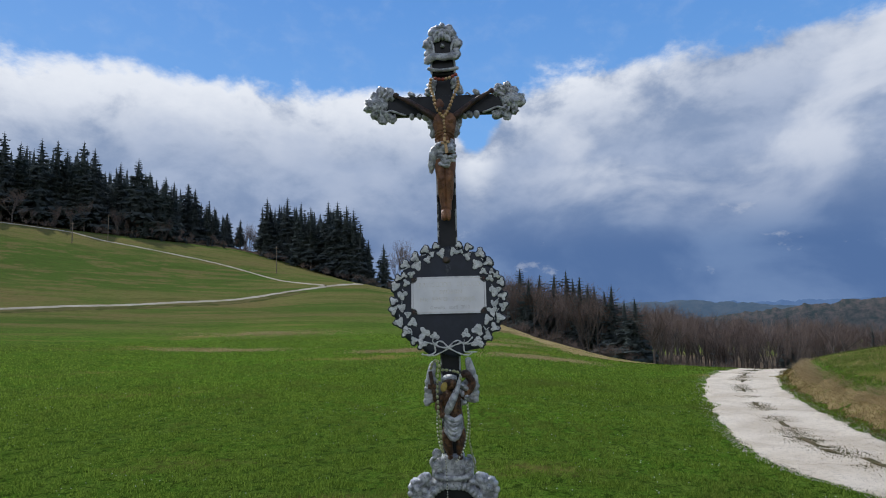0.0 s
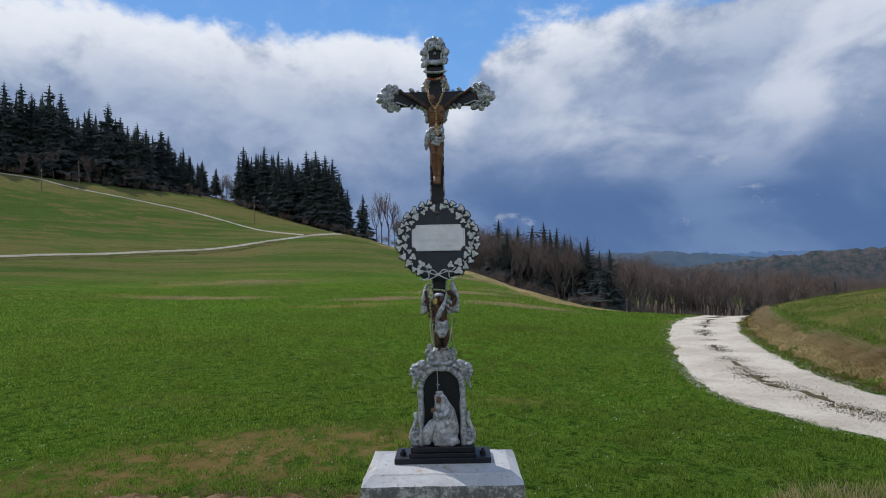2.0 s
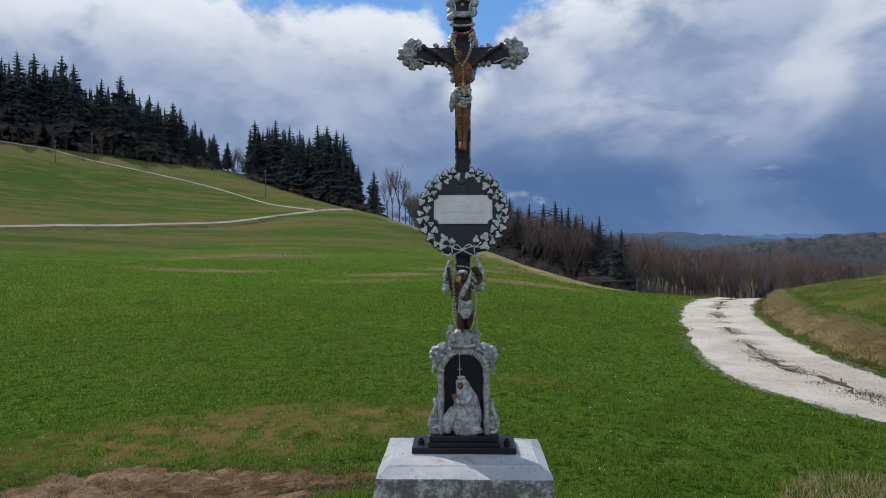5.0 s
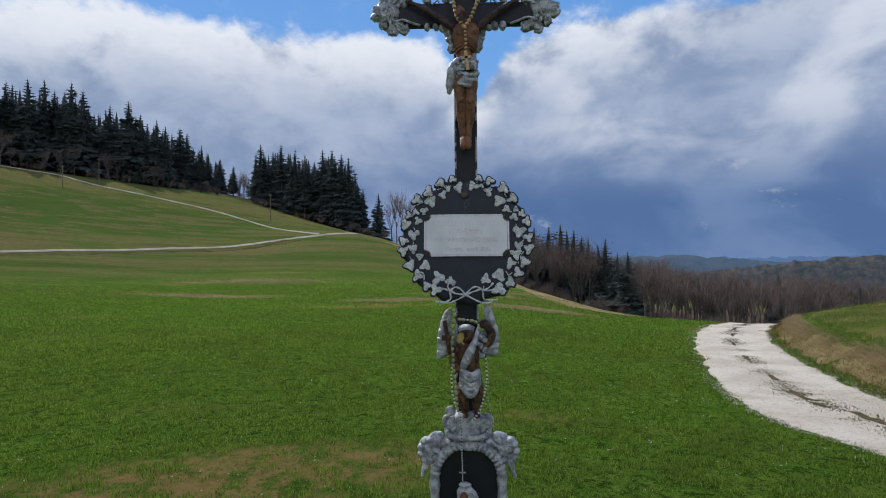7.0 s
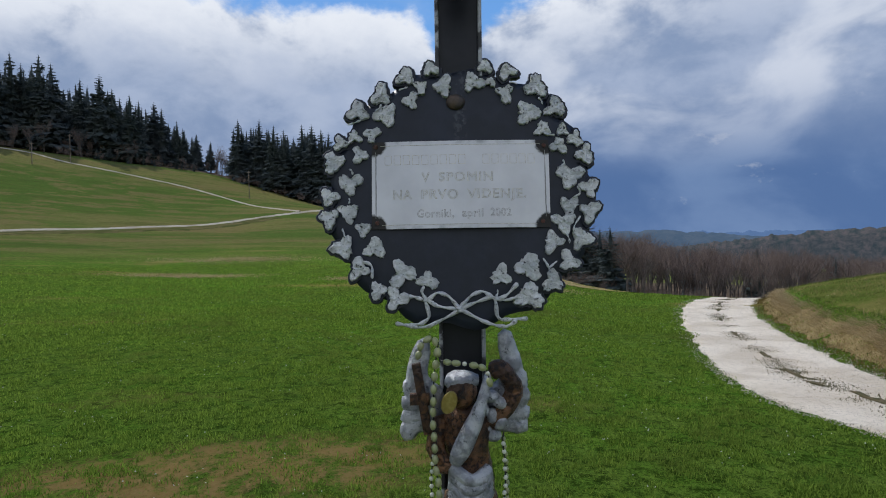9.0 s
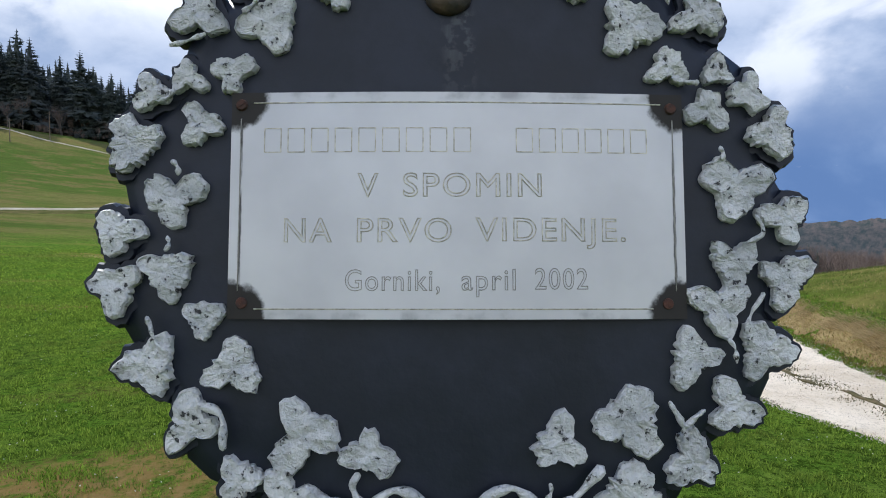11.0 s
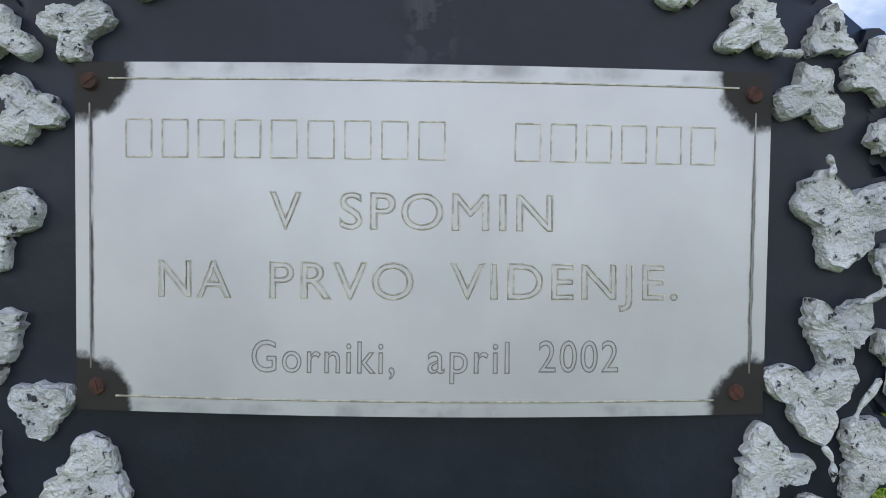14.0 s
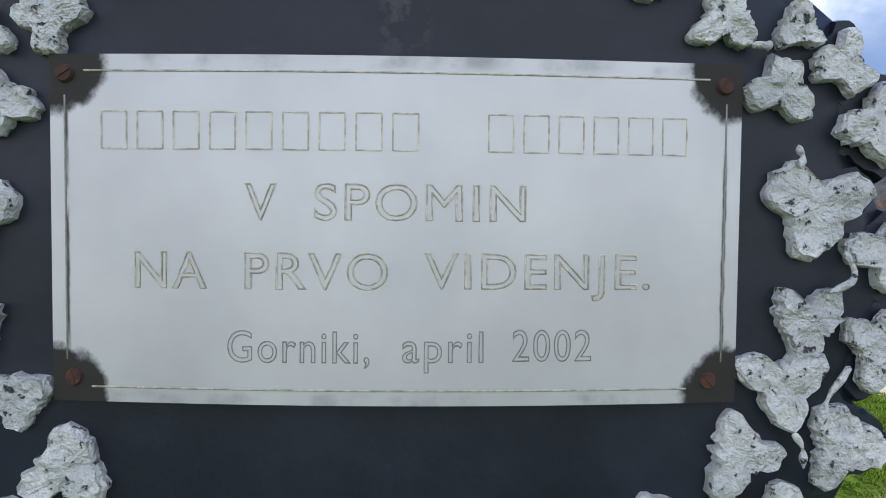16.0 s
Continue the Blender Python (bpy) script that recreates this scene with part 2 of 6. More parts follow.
ROAD_LINE = smooth_line(ROAD_MID, 8)
ROAD_XY = np.array([tuple(p) for p in ROAD_LINE])


def smooth(x, a, b):
    t = np.clip((x - a) / (b - a), 0, 1)
    return t * t * (3 - 2 * t)


def road_side(x, y):
    """Signed distance to the road's middle, positive on its right."""
    x, y = np.atleast_1d(x).astype(float), np.atleast_1d(y).astype(float)
    best = np.full(x.shape, 1e9)
    sign = np.zeros(x.shape)
    for (ax, ay), (bx, by) in zip(ROAD_XY[:-1], ROAD_XY[1:]):
        ex, ey = bx - ax, by - ay
        t = np.clip(((x - ax) * ex + (y - ay) * ey) / (ex * ex + ey * ey), 0, 1)
        d = np.hypot(x - ax - t * ex, y - ay - t * ey)
        s = np.sign((x - ax) * ey - (y - ay) * ex)
        nearer = d < best
        best = np.where(nearer, d, best)
        sign = np.where(nearer, s, sign)
    return best * sign


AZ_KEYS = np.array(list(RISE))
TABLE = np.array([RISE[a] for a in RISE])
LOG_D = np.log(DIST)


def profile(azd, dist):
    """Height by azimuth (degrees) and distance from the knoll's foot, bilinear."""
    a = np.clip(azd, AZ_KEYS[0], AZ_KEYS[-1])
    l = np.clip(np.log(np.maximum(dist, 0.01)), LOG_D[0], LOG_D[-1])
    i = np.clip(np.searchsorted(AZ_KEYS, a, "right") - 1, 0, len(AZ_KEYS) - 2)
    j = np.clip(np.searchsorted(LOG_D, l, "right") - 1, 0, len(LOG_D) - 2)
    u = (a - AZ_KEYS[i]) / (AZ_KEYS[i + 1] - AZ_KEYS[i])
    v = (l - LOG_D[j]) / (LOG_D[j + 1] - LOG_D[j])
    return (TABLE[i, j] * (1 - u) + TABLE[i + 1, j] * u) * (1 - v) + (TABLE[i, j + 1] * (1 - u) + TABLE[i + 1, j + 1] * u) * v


def waves(x, y, f, s):
    return np.sin(x * f + s) * np.cos(y * f * 1.13 + 2.1 * s) + 0.5 * np.sin(x * f * 2.3 + y * f * 1.7 + s * 3)


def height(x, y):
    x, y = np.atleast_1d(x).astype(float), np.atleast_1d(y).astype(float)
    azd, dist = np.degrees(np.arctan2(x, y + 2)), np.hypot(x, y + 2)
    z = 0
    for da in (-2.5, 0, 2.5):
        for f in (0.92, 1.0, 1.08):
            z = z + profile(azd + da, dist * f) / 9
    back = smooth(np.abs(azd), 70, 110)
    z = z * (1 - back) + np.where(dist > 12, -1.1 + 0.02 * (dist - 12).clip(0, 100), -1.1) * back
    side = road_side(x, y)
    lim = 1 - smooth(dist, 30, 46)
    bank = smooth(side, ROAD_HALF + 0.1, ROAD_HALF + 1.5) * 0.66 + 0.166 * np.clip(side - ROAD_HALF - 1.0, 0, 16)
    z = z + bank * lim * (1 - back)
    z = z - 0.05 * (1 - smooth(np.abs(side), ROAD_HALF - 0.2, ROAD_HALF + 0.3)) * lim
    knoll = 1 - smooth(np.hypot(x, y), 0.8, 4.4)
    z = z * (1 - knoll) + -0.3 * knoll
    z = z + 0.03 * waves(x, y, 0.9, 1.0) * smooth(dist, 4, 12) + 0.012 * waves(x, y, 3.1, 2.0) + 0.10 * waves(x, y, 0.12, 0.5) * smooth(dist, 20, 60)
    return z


def ground_z(x, y):
    return float(height(x, y)[0])


def grid_mesh(name, X, Y, Z, material_, kind="structure", label="", category="", wrap=False, parent=None):
    rows, cols = X.shape
    verts = np.stack([X.ravel(), Y.ravel(), Z.ravel()], 1)
    faces = []
    for i in range(rows - 1):
        for j in range(cols if wrap else cols - 1):
            k = (j + 1) % cols
            faces.append((i * cols + j, i * cols + k, (i + 1) * cols + k, (i + 1) * cols + j))
    me = bpy.data.meshes.new(name)
    me.from_pydata(verts.tolist(), [], faces)
    me.polygons.foreach_set("use_smooth", [True] * len(faces))
    me.materials.append(material_)
    ob = new(name, me)
    ob.parent = parent
    return tagged(ob, label, category, kind=kind)


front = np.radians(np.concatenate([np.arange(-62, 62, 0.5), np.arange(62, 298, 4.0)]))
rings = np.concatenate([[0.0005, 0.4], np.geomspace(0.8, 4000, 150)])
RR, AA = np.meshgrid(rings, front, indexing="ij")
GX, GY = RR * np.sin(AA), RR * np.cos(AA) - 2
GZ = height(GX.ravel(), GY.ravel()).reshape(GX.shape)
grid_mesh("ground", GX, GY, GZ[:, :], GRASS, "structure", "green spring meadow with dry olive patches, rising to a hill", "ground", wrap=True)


def strip(name, line, halves, lift, mat_, label, category, cols=7, wobble=0.0):
    """A track laid on the ground along a line, with uneven edges."""
    line = [Vector(p) for p in line]
    X, Y = [], []
    for i, p in enumerate(line):
        d = (line[min(i + 1, len(line) - 1)] - line[max(i - 1, 0)]).normalized()
        nrm = Vector((d.y, -d.x))
        ww = halves(i / (len(line) - 1)) if callable(halves) else halves
        for j in range(cols):
            s = -1 + 2 * j / (cols - 1)
            q = p + nrm * s * ww
            if abs(s) == 1 and wobble:
                q += nrm * wobble * noise.noise((q.x * 1.1, q.y * 1.1, 3.0)) + nrm * wobble * 0.9 * noise.noise((q.x * 7, q.y * 7, 5.0))
            X.append(q.x), Y.append(q.y)
    X, Y = np.array(X), np.array(Y)
    Z = height(X, Y) + lift
    shape = (len(line), cols)
    edge_ = np.zeros(shape)
    edge_[:, 0] = edge_[:, -1] = -lift - 0.04
    return grid_mesh(name, X.reshape(shape), Y.reshape(shape), Z.reshape(shape) + edge_, mat_, "structure", label, category)


strip("road", smooth_line(ROAD_MID, 110), ROAD_HALF, 0.035, GRAVEL, "pale gravel farm track curving past the meadow", "road", 15, 0.16)


DIRT = surface("dusty_track", (0.33, 0.29, 0.22), (0.43, 0.385, 0.31), 0.3, 1.0, fine=3.0, spec=0.0)


def polar(azd, d):
    return (d * math.sin(radians(azd)), d * math.cos(radians(azd)) - 2)


strip("lower_track", smooth_line([polar(-60, 100), polar(-39, 109), polar(-32, 112), polar(-25, 118), polar(-20, 124), polar(-17, 129), polar(-14.2, 136), polar(-11, 150)], 14), 0.95, 0.2, DIRT, "thin pale gravel track across the far meadow", "road", 5, 0.3)
strip("hill_track", smooth_line([polar(-45, 252), polar(-37.8, 240), polar(-33.3, 219), polar(-26.8, 197), polar(-22, 179), polar(-17.5, 155), polar(-14.4, 139)], 14), 0.38, 0.2, DIRT, "narrow pale gravel track climbing the hillside", "road", 5, 0.3)


# ---- building helpers ----
def part(name, bm, mat_, parent=None, label="", flat=False):
    me = bpy.data.meshes.new(name)
    bm.normal_update()
    bm.to_mesh(me)
    bm.free()
    for m_ in (mat_ if isinstance(mat_, (list, tuple)) else [mat_]):
        me.materials.append(m_)
    if not flat:
        me.polygons.foreach_set("use_smooth", [True] * len(me.polygons))
    ob = new(name, me)
    ob.parent = parent
    if label:
        ob["label"] = label
    return ob


def lifted(z):
    """Upper part of the cross, drawn out a little towards its head."""
    t = min(max((z - 1.95) / 0.22, 0.0), 1.0)
    return z + 0.0165 * t * t * (3 - 2 * t)


def cast(name, bm, mat_, parent=None, label="", flat=False):
    for v in bm.verts:
        v.co.z = lifted(v.co.z)
    return part(name, bm, mat_, parent, label, flat)


def share(name, me, parent, m):
    ob = new(name, me)
    ob.parent = parent
    ob.matrix_basis = m
    return ob


def thing(name, label, category, group="", at=(0, 0, 0)):
    ob = new(name)
    ob.location = at
    ob.empty_display_size = 0.1
    return tagged(ob, label, category, group)


def box(bm, x0, x1, y0, y1, z0, z1, bevel=0.0, m=None):
    """A box with bevelled edges."""
    r = bmesh.ops.create_cube(bm, size=1.0, matrix=(m or Matrix()) @ Matrix.Translation(((x0 + x1) / 2, (y0 + y1) / 2, (z0 + z1) / 2)) @ Matrix.Diagonal((x1 - x0, y1 - y0, z1 - z0, 1)))
    if bevel:
        es = list({e for v in r["verts"] for e in v.link_edges})
        bmesh.ops.bevel(bm, geom=es, offset=bevel, segments=2, affect="EDGES", profile=0.5)


def blob(bm, c, r, turn=0.0, mat_i=0, rough=0.0, sub=2, freq=40.0):
    """A rounded lump: radii r, turned in the x-z plane by degrees, roughened."""
    m = Matrix.Translation(c) @ Matrix.Rotation(radians(turn), 4, "Y") @ Matrix.Diagonal((*r, 1))
    res = bmesh.ops.create_icosphere(bm, subdivisions=sub, radius=1.0, matrix=m)
    for v in res["verts"]:
        if rough:
            d = (v.co - Vector(c)).normalized()
            v.co += d * rough * noise.noise(v.co * freq)
        for f in v.link_faces:
            f.material_index = mat_i


def limb(bm, pts, radii, mat_i=0, seg=10, flat=1.0, rough=0.0, freq=60.0):
    """A tapered rounded tube through points."""
    pts = [Vector(p) for p in pts]
    rings_ = []
    ups = Vector((0, 1, 0))
    for i, p in enumerate(pts):
        d = (pts[min(i + 1, len(pts) - 1)] - pts[max(i - 1, 0)]).normalized()
        a = d.cross(ups)
        a = a.normalized() if a.length > 1e-4 else Vector((1, 0, 0))
        b = d.cross(a).normalized()
        ring = []
        for k in range(seg):
            t = 2 * math.pi * k / seg
            q = p + a * math.cos(t) * radii[i] + b * math.sin(t) * radii[i] * flat
            if rough:
                q += (q - p).normalized() * rough * noise.noise(q * freq)
            ring.append(bm.verts.new(q))
        rings_.append(ring)
    for r0, r1 in zip(rings_, rings_[1:]):
        for k in range(seg):
            f = bm.faces.new((r0[k], r0[(k + 1) % seg], r1[(k + 1) % seg], r1[k]))
            f.material_index = mat_i
    for ring, p, s in ((rings_[0], pts[0], 1), (rings_[-1], pts[-1], -1)):
        tip = bm.verts.new(p + (pts[0] - pts[1] if s > 0 else pts[-1] - pts[-2]).normalized() * radii[0 if s > 0 else -1] * 0.7)
        for k in range(seg):
            vs = (ring[(k + 1) % seg], ring[k], tip)
            f = bm.faces.new(vs if s > 0 else vs[::-1])
            f.material_index = mat_i


def curve_pts(points, steps=6):
    return smooth_line(points, steps)


def outline_plate(bm, pts, y0, y1, dome=0.0, mat_i=0, inset=0.8, rough=0.0):
    """A flat cast piece in the x-z plane from an outline: back at y1, front at y0, rounded over."""
    n_ = len(pts)
    c = Vector((sum(p[0] for p in pts) / n_, 0, sum(p[1] for p in pts) / n_))
    rings_ = []
    for y, s, r in ((y1, 1.0, 0), (y0 + (y1 - y0) * 0.35, 1.0, 0), (y0, 0.93, 0), (y0 - dome * 0.7, inset * 0.75, rough), (y0 - dome, inset * 0.38, rough)):
        ring = []
        for x, z in pts:
            q = Vector((c.x + (x - c.x) * s, y, c.z + (z - c.z) * s))
            if r:
                q.y += r * noise.noise(Vector((q.x * 160, q.z * 160, 1.3)))
            ring.append(bm.verts.new(q))
        rings_.append(ring)
    mid = bm.verts.new((c.x, y0 - dome * 0.9, c.z))
    for r0, r1 in zip(rings_, rings_[1:]):
        for k in range(n_):
            bm.faces.new((r0[k], r1[k], r1[(k + 1) % n_], r0[(k + 1) % n_])).material_index = mat_i
    for k in range(n_):
        bm.faces.new((rings_[-1][k], mid, rings_[-1][(k + 1) % n_])).material_index = mat_i
    bm.faces.new(rings_[0]).material_index = mat_i


# ---- more materials ----
def leaf_material():
    m, n, bsdf = material("worn_silver_leaf_paint", 0.5, 0.1, 0.4)
    p = where(n)
    a, b, c = n.noise(p, 40.0, 5.0), n.noise(p, 190.0, 4.0, 0.7), n.noise(p, 420.0, 3.0, 0.6)
    col = n.mix(n.ramp(a, 0.3, 0.7), (0.46, 0.47, 0.475), (0.72, 0.72, 0.715))
    col = n.mix(n.math("MULTIPLY", n.ramp(b, 0.52, 0.68), 0.5), col, (0.22, 0.22, 0.22))
    pit = n.ramp(n.math("ADD", n.math("MULTIPLY", b, 0.6), n.math("MULTIPLY", c, 0.4)), 0.585, 0.615)
    col = n.mix(n.math("MULTIPLY", pit, 0.92), col, (0.022, 0.022, 0.025))
    set_in(n, bsdf, "Base Color", col)
    h = n.math("SUBTRACT", n.math("ADD", n.math("MULTIPLY", a, 0.8), n.math("MULTIPLY", b, 0.9)), n.math("MULTIPLY", pit, 0.6))
    bump(n, bsdf, h, 1.0, 0.006)
    return m


def disc_material():
    m, n, bsdf = material("black_disc_paint", 0.4, 0.0, 0.32)
    p = where(n)
    s = n.add("ShaderNodeVectorMath", {0: p, 1: (60.0, 1.0, 5.0)}, operation="MULTIPLY").outputs[0]
    streak, blot, lump = n.noise(s, 1.0, 5.0, 0.6), n.noise(p, 24.0, 5.0, 0.6), n.noise(p, 130.0, 4.0, 0.6)
    sepp = n.add("ShaderNodeSeparateXYZ", {0: p})
    run = n.math("MULTIPLY", n.ramp(n.math("ABSOLUTE", n.math("ADD", sepp.outputs[0], n.math("MULTIPLY", n.math("SUBTRACT", blot, 0.5), 0.014))), 0.011, 0.004), n.ramp(streak, 0.38, 0.6))
    col = n.mix(n.ramp(blot, 0.35, 0.7), (0.007, 0.010, 0.018), (0.015, 0.019, 0.032))
    col = n.mix(n.math("MULTIPLY", n.math("MULTIPLY", run, n.ramp(lump, 0.46, 0.58)), n.math("MULTIPLY", n.ramp(sepp.outputs[2], 1.70, 1.76), 0.6)), col, (0.085, 0.09, 0.10))
    set_in(n, bsdf, "Base Color", col)
    set_in(n, bsdf, "Roughness", n.math("ADD", 0.34, n.math("MULTIPLY", blot, 0.28)))
    bump(n, bsdf, n.math("ADD", n.math("MULTIPLY", blot, 0.5), n.math("MULTIPLY", lump, 0.3)), 0.25, 0.003)
    return m


def plate_material():
    m, n, bsdf = material("engraved_steel_plate", 0.5, 0.5, 0.5)
    p = n.add("ShaderNodeTexCoord").outputs["Object"]
    sepp = n.add("ShaderNodeSeparateXYZ", {0: p})
    wob = n.noise(p, 120.0, 5.0, 0.6)
    du = n.math("SUBTRACT", 0.110, n.math("ABSOLUTE", sepp.outputs[0]))
    dv = n.math("SUBTRACT", 0.0543, n.math("ABSOLUTE", n.math("ADD", sepp.outputs[2], 0.0543)))
    d = n.math("ADD", n.math("SQRT", n.math("ADD", n.math("MULTIPLY", du, du), n.math("MULTIPLY", dv, dv))), n.math("MULTIPLY", n.math("SUBTRACT", wob, 0.5), 0.010))
    corner = n.ramp(d, 0.0190, 0.0155)
    rimline = n.math("MULTIPLY", n.ramp(n.math("ABSOLUTE", n.math("SUBTRACT", du, n.math("ADD", 0.0042, n.math("MULTIPLY", n.math("SUBTRACT", wob, 0.5), 0.0014)))), 0.0010, 0.0002), n.ramp(n.noise(p, 35.0, 3.0), 0.36, 0.56))
    low = n.math("MULTIPLY", n.ramp(dv, 0.0045, 0.001), n.ramp(n.noise(p, 60.0, 4.0), 0.45, 0.7))
    stain = n.math("MAXIMUM", corner, n.math("MAXIMUM", n.math("MULTIPLY", rimline, 0.9), n.math("MULTIPLY", low, 0.35)))
    brush = n.noise(n.add("ShaderNodeVectorMath", {0: p, 1: (30.0, 1.0, 900.0)}, operation="MULTIPLY").outputs[0], 1.0, 4.0)
    cloudy = n.noise(p, 18.0, 4.0)
    col = n.mix(n.ramp(cloudy, 0.3, 0.7), (0.45, 0.45, 0.465), (0.53, 0.53, 0.54))
    col = n.mix(n.math("MULTIPLY", brush, 0.10), col, (0.5, 0.5, 0.5))
    col = n.mix(stain, col, (0.016, 0.013, 0.011))
    set_in(n, bsdf, "Base Color", col)
    set_in(n, bsdf, "Metallic", n.math("MULTIPLY", n.math("SUBTRACT", 1.0, stain), 0.45))
    set_in(n, bsdf, "Roughness", n.math("ADD", 0.46, n.math("MULTIPLY", stain, 0.3)))
    bump(n, bsdf, brush, 0.03, 0.0005)
    return m


def plinth_material():
    m, n, bsdf = material("weathered_limestone", 0.92, 0.0, 0.2)
    p = where(n)
    big, mid, fine, grain = n.noise(p, 3.2, 5.0, 0.6, 0.4), n.noise(p, 17.0, 11.0, 0.82), n.noise(p, 55.0, 5.0, 0.7), n.noise(p, 260.0, 3.0, 0.7)
    nz = n.add("ShaderNodeSeparateXYZ", {0: n.add("ShaderNodeNewGeometry").outputs["Normal"]}).outputs[2]
    col = n.mix(n.ramp(big, 0.35, 0.65), (0.40, 0.395, 0.38), (0.58, 0.57, 0.55))
    spots = n.ramp(n.math("ADD", n.math("MULTIPLY", mid, 0.7), n.math("MULTIPLY", big, 0.3)), 0.42, 0.53)
    up = n.ramp(nz, 0.25, 0.75)
    # real lichen, but thinned on upward faces so it also paints the sides' shade
    lichen = n.math("MULTIPLY", spots, n.math("SUBTRACT", 0.90, n.math("MULTIPLY", up, 0.72)))
    col = n.mix(lichen, col, (0.085, 0.085, 0.083))
    col = n.mix(n.math("MULTIPLY", n.ramp(fine, 0.58, 0.70), n.math("ADD", 0.25, n.math("MULTIPLY", spots, 0.5))), col, (0.03, 0.03, 0.028))
    rust = n.math("MULTIPLY", up, n.ramp(n.noise(p, 7.0, 6.0, 0.65), 0.56, 0.68))
    col = n.mix(n.math("MULTIPLY", rust, 0.7), col, (0.30, 0.20, 0.085))
    col = n.mix(n.math("MULTIPLY", n.ramp(grain, 0.5, 0.8), 0.25), col, (0.2, 0.19, 0.18))
    set_in(n, bsdf, "Base Color", col)
    bump(n, bsdf, n.math("ADD", mid, n.math("ADD", n.math("MULTIPLY", fine, 0.6), n.math("MULTIPLY", grain, 0.25))), 0.6, 0.012)
    return m


LEAFY, DISC, PLATE, PLINTH = leaf_material(), disc_material(), plate_material(), plinth_material()
WORN = worn_paint("worn_bronze_paint", (0.17, 0.082, 0.036), (0.050, 0.026, 0.015), (0.010, 0.009, 0.010), 0.11, 0.32, 0.15, 48.0)
RUST = surface("rusty_screw", (0.11, 0.045, 0.03), (0.05, 0.03, 0.025), 300.0, 0.8, 0.3, strength=0.6, dist=0.001)
ENGRAVE = surface("engraving_bright", (0.60, 0.57, 0.46), (0.30, 0.28, 0.22), 300.0, 0.5, 0.3, strength=0.2, dist=0.0005)
ENGRAVE_DARK = surface("engraving_dull", (0.30, 0.29, 0.26), (0.20, 0.19, 0.17), 300.0, 0.6, 0.2, strength=0.2, dist=0.0005)
WOOD = surface("pale_wooden_beads", (0.50, 0.33, 0.16), (0.38, 0.23, 0.10), 60.0, 0.5, fine=300.0, strength=0.1, dist=0.001)
OLIVE = surface("olive_green_beads", (0.30, 0.31, 0.15), (0.22, 0.24, 0.11), 60.0, 0.35, fine=300.0, strength=0.1, dist=0.001)
PEARL = surface("pearl_beads", (0.62, 0.62, 0.50), (0.50, 0.50, 0.40), 60.0, 0.3, fine=300.0, strength=0.1, dist=0.001)
REDBEAD = surface("red_beads", (0.30, 0.05, 0.025), (0.22, 0.04, 0.02), 60.0, 0.35, fine=300.0, strength=0.1, dist=0.001)
GOLD = surface("brass_medal", (0.50, 0.38, 0.14), (0.36, 0.26, 0.08), 120.0, 0.35, 0.8, fine=500.0, strength=0.4, dist=0.001)

# ---- plinth ----
plinth = thing("plinth", "weathered pale limestone plinth with dark lichen blotches", "plinth")
bm = bmesh.new()
TOPZ, SHZ = 0.741, 0.720
levels = [(-0.30, 0.318, 0.214), (0.45, 0.312, 0.210), (SHZ - 0.012, 0.311, 0.208), (SHZ, 0.308, 0.205), (TOPZ - 0.004, 0.275, 0.138), (TOPZ, 0.268, 0.131)]
levels = [(levels[0][0] + (levels[1][0] - levels[0][0]) * k / 8, *(levels[0][i] + (levels[1][i] - levels[0][i]) * k / 8 for i in (1, 2))) for k in range(8)] + levels[1:]
prev = None
NSEG = 14
for z, hx, hy in levels:
    ring = []
    per = []
    for a, b in (((-1, -1), (1, -1)), ((1, -1), (1, 1)), ((1, 1), (-1, 1)), ((-1, 1), (-1, -1))):
        for k in range(NSEG):
            t = k / NSEG
            per.append(((a[0] + (b[0] - a[0]) * t) * hx, (a[1] + (b[1] - a[1]) * t) * hy))
    for x, y in per:
        j = 0.006 * noise.noise((x * 11, y * 11, z * 11)) + 0.003 * noise.noise((x * 40, y * 40, z * 40))
        ring.append(bm.verts.new((x * (1 + j * 2), y * (1 + j * 2) - 0.0175, z + j * 0.6)))
    if prev:
        for k in range(len(ring)):
            bm.faces.new((prev[k], prev[(k + 1) % len(ring)], ring[(k + 1) % len(ring)], ring[k]))
    prev = ring
bm.faces.new(prev)
part("block", bm, PLINTH, plinth, flat=True)
bm = bmesh.new()
box(bm, -0.338, 0.338, -0.170, 0.225, -0.34, 0.628, 0.03)
bmesh.ops.subdivide_edges(bm, edges=bm.edges[:], cuts=3, use_grid_fill=True)
for v in bm.verts:
    v.co += Vector((1, 1, 1)) * 0.012 * noise.noise(v.co * 9)
part("step", bm, PLINTH, plinth, "rougher limestone step below the block", flat=True)

# ---- cast iron cross ----
cross = thing("wayside_cross", "black cast-iron wayside cross with silver-painted ornaments, standing on a stone plinth", "cross")
bm = bmesh.new()
box(bm, -0.198, 0.198, -0.045, 0.095, 0.740, 0.764, 0.003)
bolted = part("base_plate", bm, IRON, cross, flat=True)
for x in (-0.165, 0.165):
    bm = bmesh.new()
    bmesh.ops.create_cone(bm, cap_ends=True, segments=6, radius1=0.014, radius2=0.013, depth=0.016, matrix=Matrix.Translation((x, 0.0, 0.772)))
    bmesh.ops.create_cone(bm, cap_ends=True, segments=10, radius1=0.008, radius2=0.007, depth=0.010, matrix=Matrix.Translation((x, 0.0, 0.784)))
    part("bolt", bm, IRON, bolted, flat=True)
bm = bmesh.new()
box(bm, -0.138, 0.138, -0.040, 0.080, 0.764, 0.782, 0.003)
